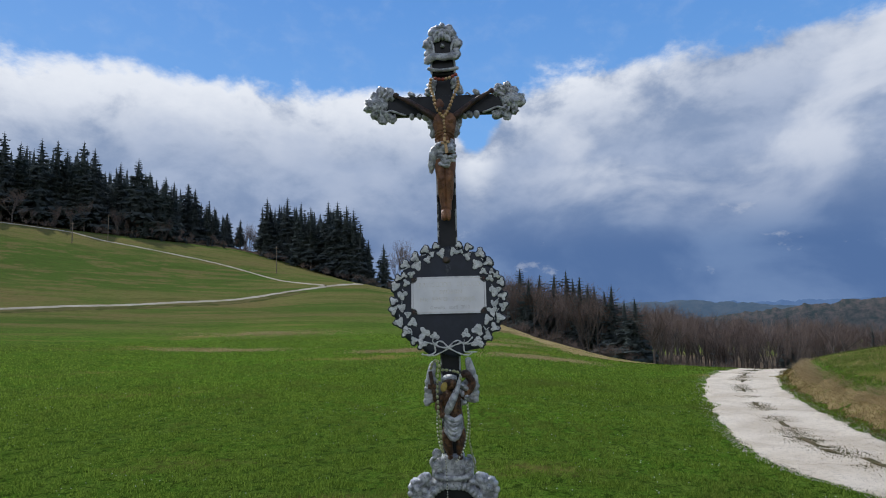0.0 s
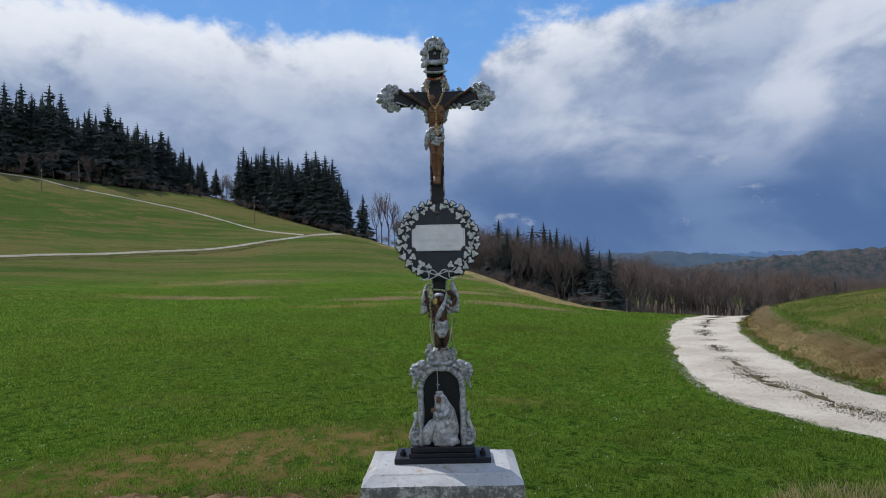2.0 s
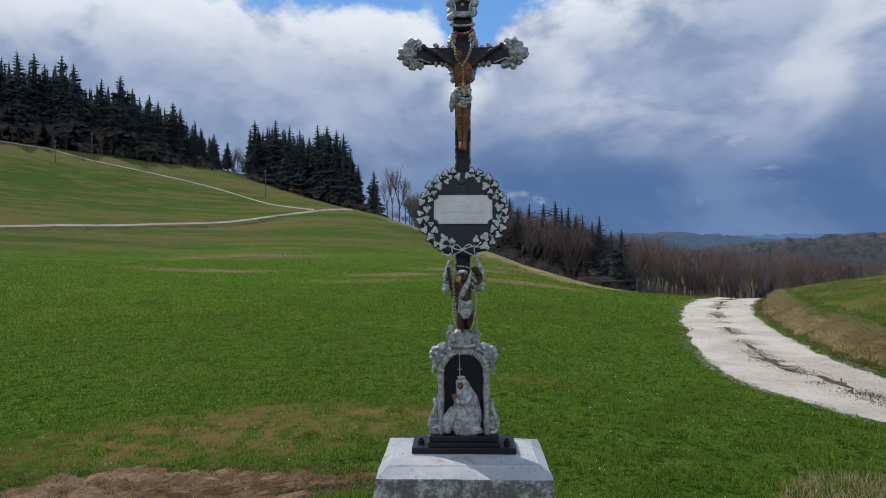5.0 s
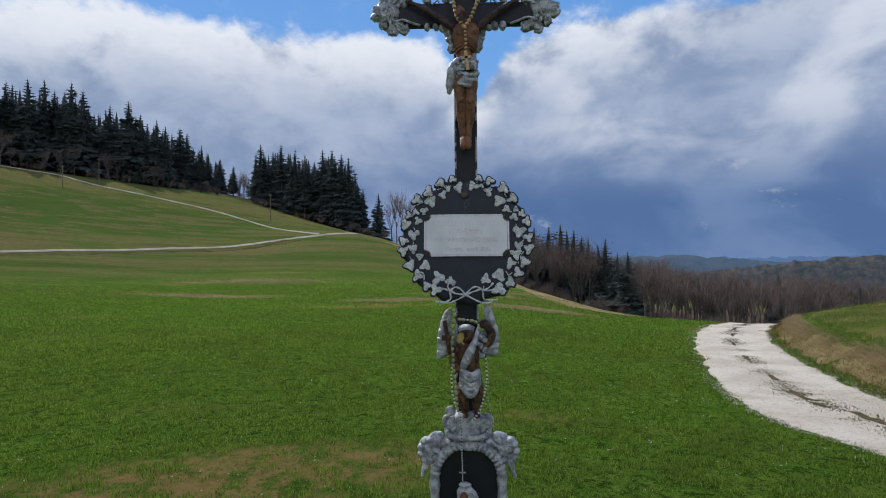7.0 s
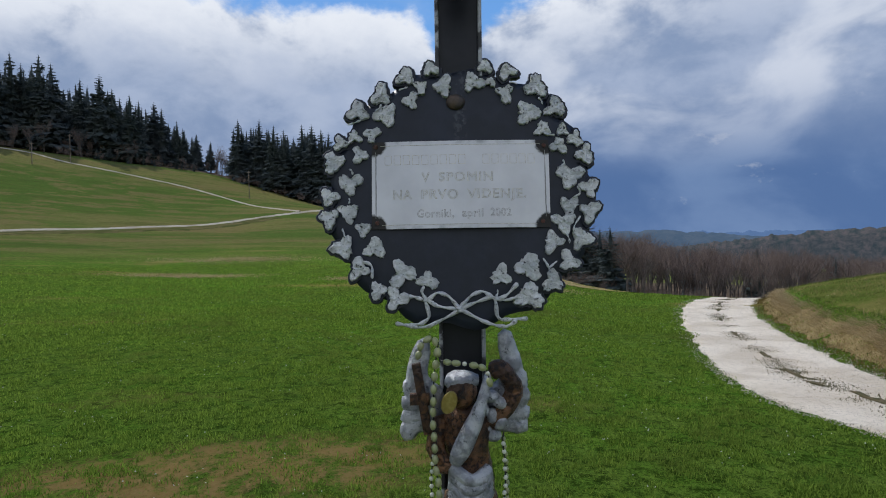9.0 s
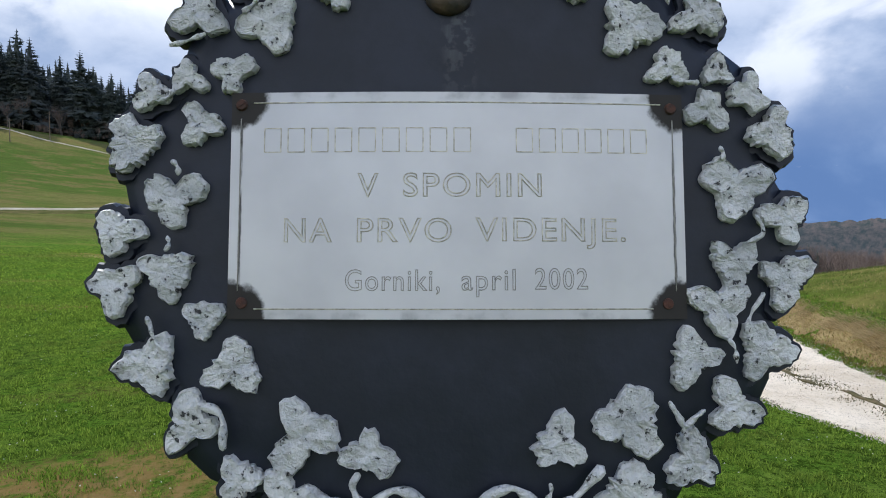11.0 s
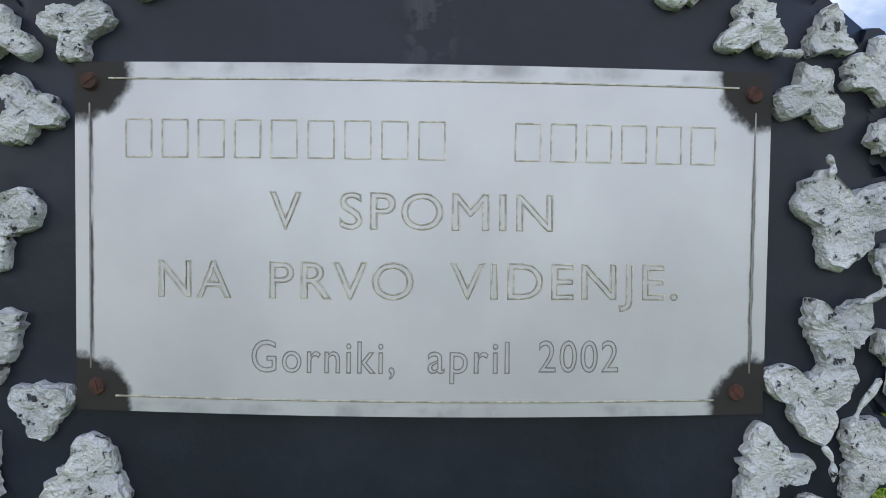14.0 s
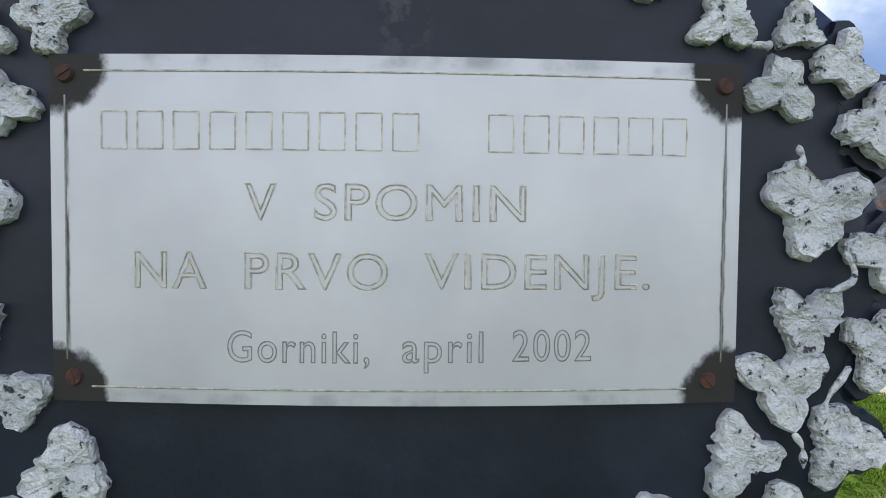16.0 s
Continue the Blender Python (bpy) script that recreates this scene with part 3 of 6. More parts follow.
box(bm, -0.132, 0.132, -0.034, 0.076, 0.782, 0.806, 0.004)
part("base_step", bm, IRON, cross, flat=True)

# niche: recessed black back and a rope-moulded arch
bm = bmesh.new()
arch = [(-0.098, 0.806)] + [(-0.098 * math.cos(a), 1.040 + 0.098 * math.sin(a)) for a in np.linspace(0, math.pi, 24)] + [(0.098, 0.806)]
vs0 = [bm.verts.new((x, 0.006, z)) for x, z in arch]
vs1 = [bm.verts.new((x, 0.060, z)) for x, z in arch]
bm.faces.new(vs0[::-1]), bm.faces.new(vs1)
for k in range(len(arch)):
    q = (k + 1) % len(arch)
    bm.faces.new((vs0[k], vs0[q], vs1[q], vs1[k]))
part("niche_back", bm, IRON, cross, flat=True)
bm = bmesh.new()
mid = [(-0.087, 0.806), (-0.087, 0.9), (-0.087, 1.0)] + [(-0.087 * math.cos(a), 1.040 + 0.087 * math.sin(a)) for a in np.linspace(0.05, math.pi - 0.05, 22)] + [(0.087, 1.0), (0.087, 0.9), (0.087, 0.806)]
line = curve_pts([(x, -0.004, z) for x, z in mid], 4)
limb(bm, line, [0.0130 + 0.0016 * math.sin(i * 1.5) for i in range(len(line))], seg=12, flat=1.2, rough=0.002, freq=160)
for s in (-1, 1):
    pts_ = [(s * x, -0.001, z) for x, z in mid[:14]]
    ln = curve_pts(pts_, 3)
    limb(bm, [Vector(p) + Vector((s * 0.0, -0.013, 0)) for p in ln], [0.0032] * len(ln), seg=6)
part("arch_moulding", bm, SILVER, cross, "silver rope-moulded arch")
for s in (-1, 1):
    bm = bmesh.new()
    c0 = Vector((s * 0.103, 0.0, 1.112))
    blob(bm, c0, (0.028, 0.012, 0.034), 0, 0, 0.006, freq=80)
    blob(bm, c0 + Vector((-s * 0.018, 0.002, 0.024)), (0.026, 0.012, 0.020), s * 35, 0, 0.006, freq=90)
    blob(bm, c0 + Vector((0, -0.014, 0.004)), (0.010, 0.008, 0.010), 0, 0, 0.002)
    for k in range(9):
        a = k * 2 * math.pi / 9
        blob(bm, c0 + Vector((0.021 * math.cos(a), -0.004, 0.027 * math.sin(a) - 0.004)), (0.009, 0.010, 0.010), 30 * k, 0, 0.003)
    for k in range(7):
        blob(bm, c0 + Vector((s * (0.004 + 0.002 * k), -0.002, -0.030 - 0.006 * k)), (0.010 - 0.0008 * k, 0.009, 0.008), 0, 0, 0.003)
    blob(bm, c0 + Vector((-s * 0.022, -0.002, 0.022)), (0.014, 0.011, 0.010), s * 40, 0, 0.003)
    part("rosette", bm, SILVER, cross, "silver flower rosette")
    bm = bmesh.new()
    spiral = [(s * (0.112 + (0.004 + 0.0022 * t) * math.cos(t)), -0.002, 0.842 + (0.004 + 0.0022 * t) * math.sin(t)) for t in np.linspace(0, 9.2, 30)]
    limb(bm, spiral, [0.006] * len(spiral), seg=8, flat=1.4)
    blob(bm, (s * 0.112, 0.006, 0.846), (0.020, 0.010, 0.036), 0, 0, 0.004, freq=80)
    limb(bm, curve_pts([(s * 0.100, 0.0, 0.808), (s * 0.124, 0.0, 0.816), (s * 0.130, 0.0, 0.85), (s * 0.116, 0.0, 0.888), (s * 0.106, 0.0, 0.915), (s * 0.112, 0.0, 0.930)], 4), [0.009] * 21, seg=8, flat=1.3, rough=0.003)
    blob(bm, (s * 0.110, -0.002, 0.934), (0.009, 0.009, 0.008), 0, 0, 0.002)
    part("scroll", bm, SILVER, cross, "silver volute scroll")
bm = bmesh.new()
box(bm, -0.034, 0.034, -0.016, 0.05, 1.140, 1.205, 0.008)
limb(bm, curve_pts([(-0.05, -0.012, 1.150), (-0.02, -0.022, 1.146), (0.02, -0.022, 1.146), (0.05, -0.012, 1.150)], 5), [0.008] * 16, seg=8)
for s in (-1, 1):
    spiral = [(s * (0.046 + (0.003 + 0.002 * t) * math.cos(t)), -0.010, 1.185 + (0.003 + 0.002 * t) * math.sin(t)) for t in np.linspace(0, 8, 26)]
    limb(bm, spiral, [0.0055] * len(spiral), seg=8, flat=1.4)
    for k in range(8):
        blob(bm, (s * (0.040 + 0.012 * math.sin(k * 1.9)), -0.010, 1.125 + 0.008 * k), (0.010, 0.010, 0.008), 25 * k, 0, 0.004)
    for k in range(3):
        blob(bm, (s * (0.008 + 0.011 * k), -0.016, 1.122 - 0.001 * k), (0.007, 0.008, 0.011), s * 20, 0, 0.002)
blob(bm, (0, -0.014, 1.126), (0.012, 0.012, 0.016), 0, 0, 0.003)
for s in (-1, 1):
    blob(bm, (s * 0.040, 0.004, 1.160), (0.024, 0.014, 0.040), 0, 0, 0.006, freq=80)
    blob(bm, (s * 0.062, 0.006, 1.128), (0.030, 0.012, 0.016), s * 30, 0, 0.005, freq=80)
blob(bm, (-0.045, -0.012, 1.213), (0.014, 0.004, 0.014), 40, 0, 0.002)
part("pediment", bm, SILVER, cross, "silver scrolled pediment over the niche")

# shaft and crossbeam: black bars with raised silver-edged rims
bm = bmesh.new()
box(bm, -0.0285, 0.0285, 0.017, 0.040, 1.10, 2.40, 0.003)
cast("shaft", bm, IRON, cross, flat=True)
RIM = surface("chipped_rim_paint", (0.03, 0.03, 0.034), (0.36, 0.37, 0.39), 42.0, 0.5, 0.2, fine=170.0, lo=0.46, hi=0.56)
for s in (-1, 1):
    for z0, z1 in ((1.20, 1.50), (1.805, 2.195)):
        bm = bmesh.new()
        box(bm, s * 0.0275 - 0.0025, s * 0.0275 + 0.0025, 0.011, 0.020, z0, z1, 0.0015)
        cast("shaft_rim", bm, RIM, cross, "black rim with chipped silver paint", flat=True)
bm = bmesh.new()
box(bm, -0.205, 0.205, 0.009, 0.033, 2.208, 2.268, 0.003)
cast("crossbeam", bm, IRON, cross, flat=True)


def cluster(name, label, centres, size, mid_, mid_r, s=1):
    """A cast ornament: a ribbed shell with knobbed lobes of leaf-work round it."""
    bm = bmesh.new()
    blob(bm, (s * mid_[0], 0.010, mid_[1]), (mid_r * 1.15, 0.013, mid_r * 0.95), 0, 0, 0.009, 3, 110)
    for k in range(7):
        a = radians(-66 + 22 * k)
        c0 = Vector((s * (mid_[0] - mid_r * 0.55), -0.001, mid_[1]))
        tip = Vector((s * (mid_[0] - mid_r * 0.55 + math.cos(a) * mid_r * 1.15), 0.006, mid_[1] + math.sin(a) * mid_r * 0.85))
        limb(bm, [c0, c0.lerp(tip, 0.5) + Vector((0, -0.005, 0)), tip], [mid_r * 0.06, mid_r * 0.13, mid_r * 0.10], seg=7, rough=0.002, freq=160)
    shell = cast(name, bm, SILVER, cross, label)
    for x, z in centres:
        x, z = x * 0.94 + mid_[0] * 0.06, z * 0.94 + mid_[1] * 0.06
        out = math.degrees(math.atan2(z - mid_[1], x - mid_[0]))
        bm = bmesh.new()
        blob(bm, (s * x, 0.014, z), (size * 1.1, 0.011, size * 0.95), -out * s, 0, size * 0.42, 3, 140)
        blob(bm, (s * (x * 0.7 + mid_[0] * 0.3), 0.009, z * 0.7 + mid_[1] * 0.3), (size * 1.0, 0.009, size * 0.40), -out * s, 0, size * 0.35, 3, 170)
        cast("lobe", bm, SILVER, shell)
    return shell


for s in (-1, 1):
    cluster("arm_finial", "silver trefoil finial of leaf-work", [(0.172, 2.288), (0.196, 2.292), (0.160, 2.272), (0.216, 2.274), (0.234, 2.254), (0.236, 2.238), (0.216, 2.214), (0.192, 2.196), (0.160, 2.200), (0.176, 2.206)], 0.0155, (0.208, 2.246), 0.030, s)
    bm = bmesh.new()
    limb(bm, curve_pts([(s * 0.19, 0.004, 2.215), (s * 0.165, 0.002, 2.222), (s * 0.14, 0.004, 2.214), (s * 0.12, 0.006, 2.208)], 5), [0.0035] * 16, seg=6)
    for k, x in enumerate((0.045, 0.060, 0.078, 0.10)):
        blob(bm, (s * x, 0.010, 2.204 - 0.004 * (k < 2)), (0.012, 0.012, 0.009), 30 * k, 0, 0.003)
    for k, (x, z) in enumerate(((0.05, 2.276), (0.10, 2.276), (0.038, 2.285))):
        blob(bm, (s * x, 0.012, z), (0.013, 0.010, 0.008), 30 * k, 0, 0.003)
    limb(bm, [(s * 0.085, 0.002, 2.262), (s * 0.072, 0.002, 2.272), (s * 0.068, 0.002, 2.266)], [0.0025] * 3, seg=6)
    cast("beam_ornament", bm, SILVER, cross, "silver acanthus edging")
    cluster("corner_ornament", "silver leaf-work filling the angle of the cross", [(0.040, 2.300), (0.048, 2.286), (0.034, 2.312)], 0.013, (0.036, 2.294), 0.010, s)
    cluster("lower_corner_ornament", "silver leaf-work under the crossbeam", [(0.044, 2.188), (0.034, 2.160), (0.038, 2.172), (0.034, 2.146)], 0.012, (0.036, 2.172), 0.008, s)

# head of the cross
bm = bmesh.new()
box(bm, -0.036, 0.036, 0.004, 0.032, 2.33, 2.47, 0.006)
cast("head_panel", bm, IRON, cross, flat=True)
bm = bmesh.new()
for s in (-1, 1):
    for k, (x, z, r) in enumerate(((0.031, 2.470, 0.014), (0.022, 2.482, 0.013), (0.048, 2.434, 0.017), (0.040, 2.446, 0.013), (0.046, 2.404, 0.014), (0.040, 2.392, 0.011))):
        blob(bm, (s * x * 0.92, 0.010, z), (r * 1.2, 0.012, r * 1.15), 35 * k, 0, r * 0.4, freq=95)
    limb(bm, curve_pts([(s * 0.034, 0.0, 2.44), (s * 0.028, -0.002, 2.42), (s * 0.028, -0.002, 2.39), (s * 0.036, 0.0, 2.37), (s * 0.036, 0.0, 2.335)], 4), [0.0035] * 17, seg=6)
    limb(bm, curve_pts([(s * 0.006, 0.0, 2.462), (s * 0.016, -0.004, 2.470), (s * 0.024, -0.002, 2.455), (s * 0.018, 0.0, 2.440)], 4), [0.005] * 13, seg=8, rough=0.002)
for k in range(5):
    blob(bm, (0.009 * (k - 2), -0.002, 2.456 - 0.004 * abs(k - 2)), (0.006, 0.010, 0.016), (k - 2) * -14, 0, 0.002)
blob(bm, (0, 0.006, 2.490), (0.010, 0.010, 0.013), 0, 0, 0.002)
blob(bm, (0, 0.006, 2.474), (0.014, 0.012, 0.010), 0, 0, 0.004)
blob(bm, (0, -0.001, 2.424), (0.008, 0.004, 0.008), 45, 0, 0.001, sub=1)
cast("head_finial", bm, SILVER, cross, "silver crest of shells and scrolls")
bm = bmesh.new()
limb(bm, curve_pts([(-0.052, -0.004, 2.372), (-0.03, -0.010, 2.385), (0.01, -0.010, 2.384), (0.048, -0.004, 2.390)], 6), [0.012] * 19, seg=10, flat=0.5, rough=0.003)
limb(bm, curve_pts([(-0.046, 0.0, 2.352), (-0.015, -0.004, 2.344), (0.02, -0.004, 2.345), (0.046, 0.0, 2.350)], 5), [0.006] * 16, seg=8, rough=0.002)
cast("title_scroll", bm, SILVER, cross, "silver rolled scroll without legible writing")

# ---- wreath disc, leaning back a little ----
LEAN = 6.5
DISC_M = Matrix.Translation((0, 0, 1.72)) @ Matrix.Rotation(radians(-LEAN), 4, "X")


def spot(px, py):
    """Disc place from drawing units (0.849 mm each, slightly turned)."""
    du, dv = px - 819.0, py - 273.5
    return (du - 0.027 * dv) * 0.000826, -(dv + 0.027 * du) * 0.000835


# leaf centres and sizes in millimetres on the disc, and tip directions (degrees from upright, clockwise)
LEFT = [(-100, 61.8, 34.4, 0), (-68.4, 85.4, 31.0, 10), (-35.3, 95.9, 24.1, -10), (-20.6, 73.7, 32.6, 150), (-48.4, 71.8, 22.3, 60), (-128.8, 41.6, 33.7, 5), (-93.5, 36.2, 36.7, 30), (-61.5, 55.2, 27.7, 150), (-111.2, 11.7, 25.9, 60), (-133.3, 8.6, 21.3, 0), (-126.6, -14.6, 27.2, 90), (-151.0, 0.9, 22.7, 100), (-159.5, -23.8, 36.2, 85), (-138.7, -51.2, 35.9, 180), (-165.0, -67.7, 31.3, 200), (-140.0, -87.2, 32.7, 175), (-164.9, -94.6, 31.1, 175), (-123.0, -109.4, 25.1, 60), (-147.4, -131.3, 35.2, -90), (-106.8, -132.8, 35.2, 5), (-127.5, -158.8, 33.5, -20), (-73.4, -164.6, 43.7, -30), (-42.7, -173.3, 32.0, 5), (-103.5, -185.9, 29.0, -40), (-80.2, -195.8, 34.7, -30)]
RIGHT = [(33, 97.6, 24.0, 10), (18.2, 77, 32.6, -20), (40.1, 77.3, 17.1, 20), (62.4, 90.7, 27.4, -20), (58.2, 63, 29.0, 170), (97, 69.8, 35.8, 10), (85.9, 36.7, 39.9, 85), (121.5, 43.0, 35.4, 0), (105.3, 14.6, 26.0, 5), (129.1, 13.1, 19.9, 0), (123.8, -7.8, 28.9, 15), (144.5, 1.5, 25.9, 20), (155.9, -18.0, 31.9, 140), (136.8, -44.1, 42.2, 185), (160.2, -60.8, 31.6, 165), (135.4, -81.8, 31.4, 180), (160.5, -89.3, 32.8, 180), (127.2, -104.0, 35.7, 180), (148.7, -124.7, 34.0, 90), (114.6, -127.5, 35.4, -25), (131.4, -152.2, 33.8, 100), (82.0, -157.9, 43.9, 20), (49.0, -169.2, 33.6, 0), (111.6, -176.6, 32.1, -5), (83.5, -194.9, 43.5, 10)]


def leaf_outline(px, py, size, turn, margin=0.0, segs=48):
    """A three-lobed ivy leaf with ragged cast edges."""
    cx, cz = px / 1000, py / 1000
    out = []
    for k in range(segs):
        a = 2 * math.pi * k / segs
        c3 = math.cos(3 * a)
        lobes = 0.62 + 0.150 * math.copysign(abs(c3) ** 0.8, c3) + 0.04 * math.cos(2 * a + py) - 0.10 * max(0.0, math.cos(a + math.pi)) ** 6
        rr = size * 0.00057 * (lobes + 0.22 * noise.noise((math.cos(a) * 1.5 + px, math.sin(a) * 1.5, py * 0.7)) + 0.14 * noise.noise((math.cos(a) * 5 + px, math.sin(a) * 5, 2.0)) + 0.06 * noise.noise((math.cos(a) * 14 + px, math.sin(a) * 14, 7.0)))
        rr += margin
        t = a + radians(turn)
        out.append((cx + rr * math.sin(t), cz + rr * math.cos(t)))
    return out[::-1]


disc_bm = bmesh.new()
ring = [((0.1655 + 0.005 * math.sin(13 * a)) * math.sin(a), -0.0680 + (0.1640 + 0.005 * math.sin(13 * a)) * math.cos(a)) for a in np.linspace(0, 2 * math.pi, 72, endpoint=False)][::-1]
outline_plate(disc_bm, ring, 0.0030, 0.014, 0.0, inset=1.0)
disc = part("wreath_disc", disc_bm, DISC, cross, "black round cast disc edged by an ivy wreath")
disc.matrix_basis = DISC_M
for k, (px, py, size, turn) in enumerate(LEFT + RIGHT):
    bm = bmesh.new()
    outline_plate(bm, leaf_outline(px, py, size, turn, 0.0046), 0.0034 + 0.00012 * (k % 7), 0.013, 0.0, mat_i=1, inset=1.0)
    outline_plate(bm, leaf_outline(px, py, size, turn), -0.0014, 0.003, 0.0002, inset=1.22, rough=0.0024)
    part("ivy_leaf", bm, [LEAFY, DISC], disc, "ivy leaf in pitted silver paint", flat=True)


def vine(points, r=0.0026):
    bm = bmesh.new()
    ln = curve_pts([(*[spot(*p)[0]], -0.003, spot(*p)[1]) for p in points], 6)
    limb(bm, ln, [r * (0.85 + 0.25 * math.sin(i * 0.9)) for i in range(len(ln))], seg=7, rough=0.0008, freq=250)
    part("vine", bm, LEAFY, disc, "silver-painted vine stem")


vine([(822, 524), (805, 506), (788, 501), (772, 512), (758, 508), (747, 506)])
vine([(824, 523), (795, 540), (768, 551), (742, 548), (728, 546)])
vine([(822, 524), (793, 521), (772, 513), (776, 535), (764, 546), (748, 548)])
vine([(820, 524), (838, 505), (855, 498), (872, 507), (888, 504), (906, 486)])
vine([(820, 523), (850, 538), (872, 546), (890, 548), (905, 540)])
vine([(822, 524), (850, 512), (872, 508), (878, 535), (895, 538), (920, 536)])
vine([(872, 508), (890, 510), (906, 505)], 0.002)
vine([(691, 480), (689, 462), (676, 456)], 0.002)
vine([(772, 512), (765, 500), (768, 492)], 0.002)
vine([(955, 474), (953, 462), (945, 448)], 0.0015)
vine([(953, 462), (965, 452)], 0.0014)
for pts_ in (((653, 318), (657, 326)), ((653, 362), (652, 370)), ((644, 408), (650, 422), (658, 428)), ((658, 428), (652, 440)), ((648, 250), (668, 242)), ((690, 228), (698, 218)), ((975, 300), (976, 308)), ((996, 340), (1000, 350), (990, 356)), ((1000, 385), (992, 398), (990, 408)), ((980, 412), (984, 425)), ((938, 205), (944, 215)), ((700, 196), (690, 212)), ((875, 505), (877, 495)), ((895, 181), (906, 184)), ((725, 195), (738, 190)), ((955, 262), (962, 262)), ((644, 283), (652, 276))):
    vine(pts_ if len(pts_) > 2 else (pts_[0], ((pts_[0][0] + pts_[1][0]) / 2 + 1.5, (pts_[0][1] + pts_[1][1]) / 2), pts_[1]), 0.0012)
bm = bmesh.new()
blob(bm, (spot(822, 524)[0], -0.004, spot(822, 524)[1]), (0.006, 0.005, 0.005), 0, 0, 0.002)
part("knot", bm, LEAFY, disc, "silver-painted vine knot")
bm = bmesh.new()
blob(bm, (spot(812, 211)[0], 0.002, spot(812, 211)[1]), (0.0125, 0.006, 0.0105), 0, 0, 0.001)
part("boss", bm, surface("rusted_boss", (0.022, 0.020, 0.020), (0.08, 0.05, 0.03), 70.0, 0.6, 0.0, fine=300.0), disc, "rust-stained round boss")

# ---- memorial plate ----
bm = bmesh.new()
PH = 0.1085
cols, rws = 24, 12


def bow(u, f):
    """How far the screwed-down plate bulges, most at the middle of its lower edge."""
    return (0.0035 + 0.0022 * f) * math.sin(math.pi * min(max(u, 0.0), 1.0))


gv = [[bm.verts.new((-0.111 + 0.222 * i / cols, -bow(i / cols, j / rws), 0.001 - (PH + 0.002) * j / rws)) for i in range(cols + 1)] for j in range(rws + 1)]
for j in range(rws):
    for i in range(cols):
        bm.faces.new((gv[j][i], gv[j + 1][i], gv[j + 1][i + 1], gv[j][i + 1]))
ext = bmesh.ops.extrude_face_region(bm, geom=bm.faces[:])
for v in ext["geom"]:
    if isinstance(v, bmesh.types.BMVert):
        v.co.y += 0.0022
bmesh.ops.recalc_face_normals(bm, faces=bm.faces[:])
plate = part("memorial_plate", bm, PLATE, cross, "engraved stainless steel memorial plate with dark stained corners", flat=True)
plate.matrix_basis = DISC_M
PY = -0.00185


def bulge(x, z):
    return -bow((x + 0.111) / 0.222, -z / PH)


for x, z in ((-0.1060, -0.0052), (0.1050, -0.0062), (-0.1040, -0.1018), (0.1015, -0.1022)):
    bm = bmesh.new()
    bmesh.ops.create_cone(bm, cap_ends=True, segments=18, radius1=0.0031, radius2=0.0024, depth=0.0016, matrix=Matrix.Translation((x, -0.0008, z)) @ Matrix.Rotation(radians(90), 4, "X"))
    box(bm, x - 0.0022, x + 0.0022, -0.0019, -0.0014, z - 0.0003, z + 0.0003, 0.0, Matrix.Translation((x, 0, z)) @ Matrix.Rotation(random.uniform(0, 3), 4, "Y") @ Matrix.Translation((-x, 0, -z)))
    part("screw", bm, RUST, plate, "rusty slotted screw head", flat=True)


def words(text, x0, x1, base, cap, mat_, depth=0.017):
    """Engraved outline letters spanning x0 to x1 on the plate."""
    cu = bpy.data.curves.new("lettering", "FONT")
    cu.body, cu.fill_mode, cu.bevel_depth, cu.bevel_resolution, cu.resolution_u, cu.space_character = text, "NONE", depth, 1, 4, 1.12
    tmp = new("lettering", cu)
    bpy.context.view_layer.update()
    me = bpy.data.meshes.new_from_object(tmp.evaluated_get(bpy.context.evaluated_depsgraph_get()))
    bpy.data.objects.remove(tmp)
    xs = [v.co.x for v in me.vertices]
    k = (x1 - x0) / (max(xs) - min(xs))
    kz = cap / 0.72
    lo = min(xs)
    for v in me.vertices:
        x, z = x0 + (v.co.x - lo) * k, base + v.co.y * kz
        v.co = Vector((x, bulge(x, z) - v.co.z * kz * 0.5 - 0.00015, z))
    me.materials.clear()
    me.materials.append(mat_)
    ob = new("lettering", me)
    ob.parent = plate
    ob["label"] = "engraved outline letters"
    return ob


def bar(x0, x1, z0, z1):
    """An engraved outlined bar in place of a letter of a name."""
    bm = bmesh.new()
    for zz in (z0, z1):
        limb(bm, [(x0 + (x1 - x0) * k / 4, bulge(x0 + (x1 - x0) * k / 4, zz) - 0.0001, zz) for k in range(5)], [0.00030] * 5, seg=5, flat=0.4)
    for xx in (x0, x1):
        limb(bm, [(xx, bulge(xx, zz) - 0.0001, zz) for zz in (z0, (z0 + z1) / 2, z1)], [0.00030] * 3, seg=5, flat=0.4)
    part("engraved_bar", bm, ENGRAVE, plate, "engraved bar", flat=True)


for count, xa, xb in ((9, -0.0944, 0.0060), (6, 0.0282, 0.0926)):
    pitch = (xb - xa) / (count - 0.3)
    for k in range(count):
        bar(xa + pitch * k, xa + pitch * (k + 0.7), -0.0287, -0.0170)
words("V", -0.0488, -0.0385, -0.0507, 0.0118, ENGRAVE)
words("SPOMIN", -0.0268, 0.0404, -0.0505, 0.0117, ENGRAVE)
words("NA", -0.0840, -0.0606, -0.0725, 0.0118, ENGRAVE)
words("PRVO", -0.0487, -0.0032, -0.0725, 0.0118, ENGRAVE)
words("VIDENJE.", 0.0080, 0.0813, -0.0720, 0.0115, ENGRAVE)
words("Gorniki,", -0.0541, -0.0089, -0.0958, 0.0103, ENGRAVE_DARK, 0.014)
words("april", 0.0013, 0.0272, -0.0955, 0.0103, ENGRAVE_DARK, 0.014)
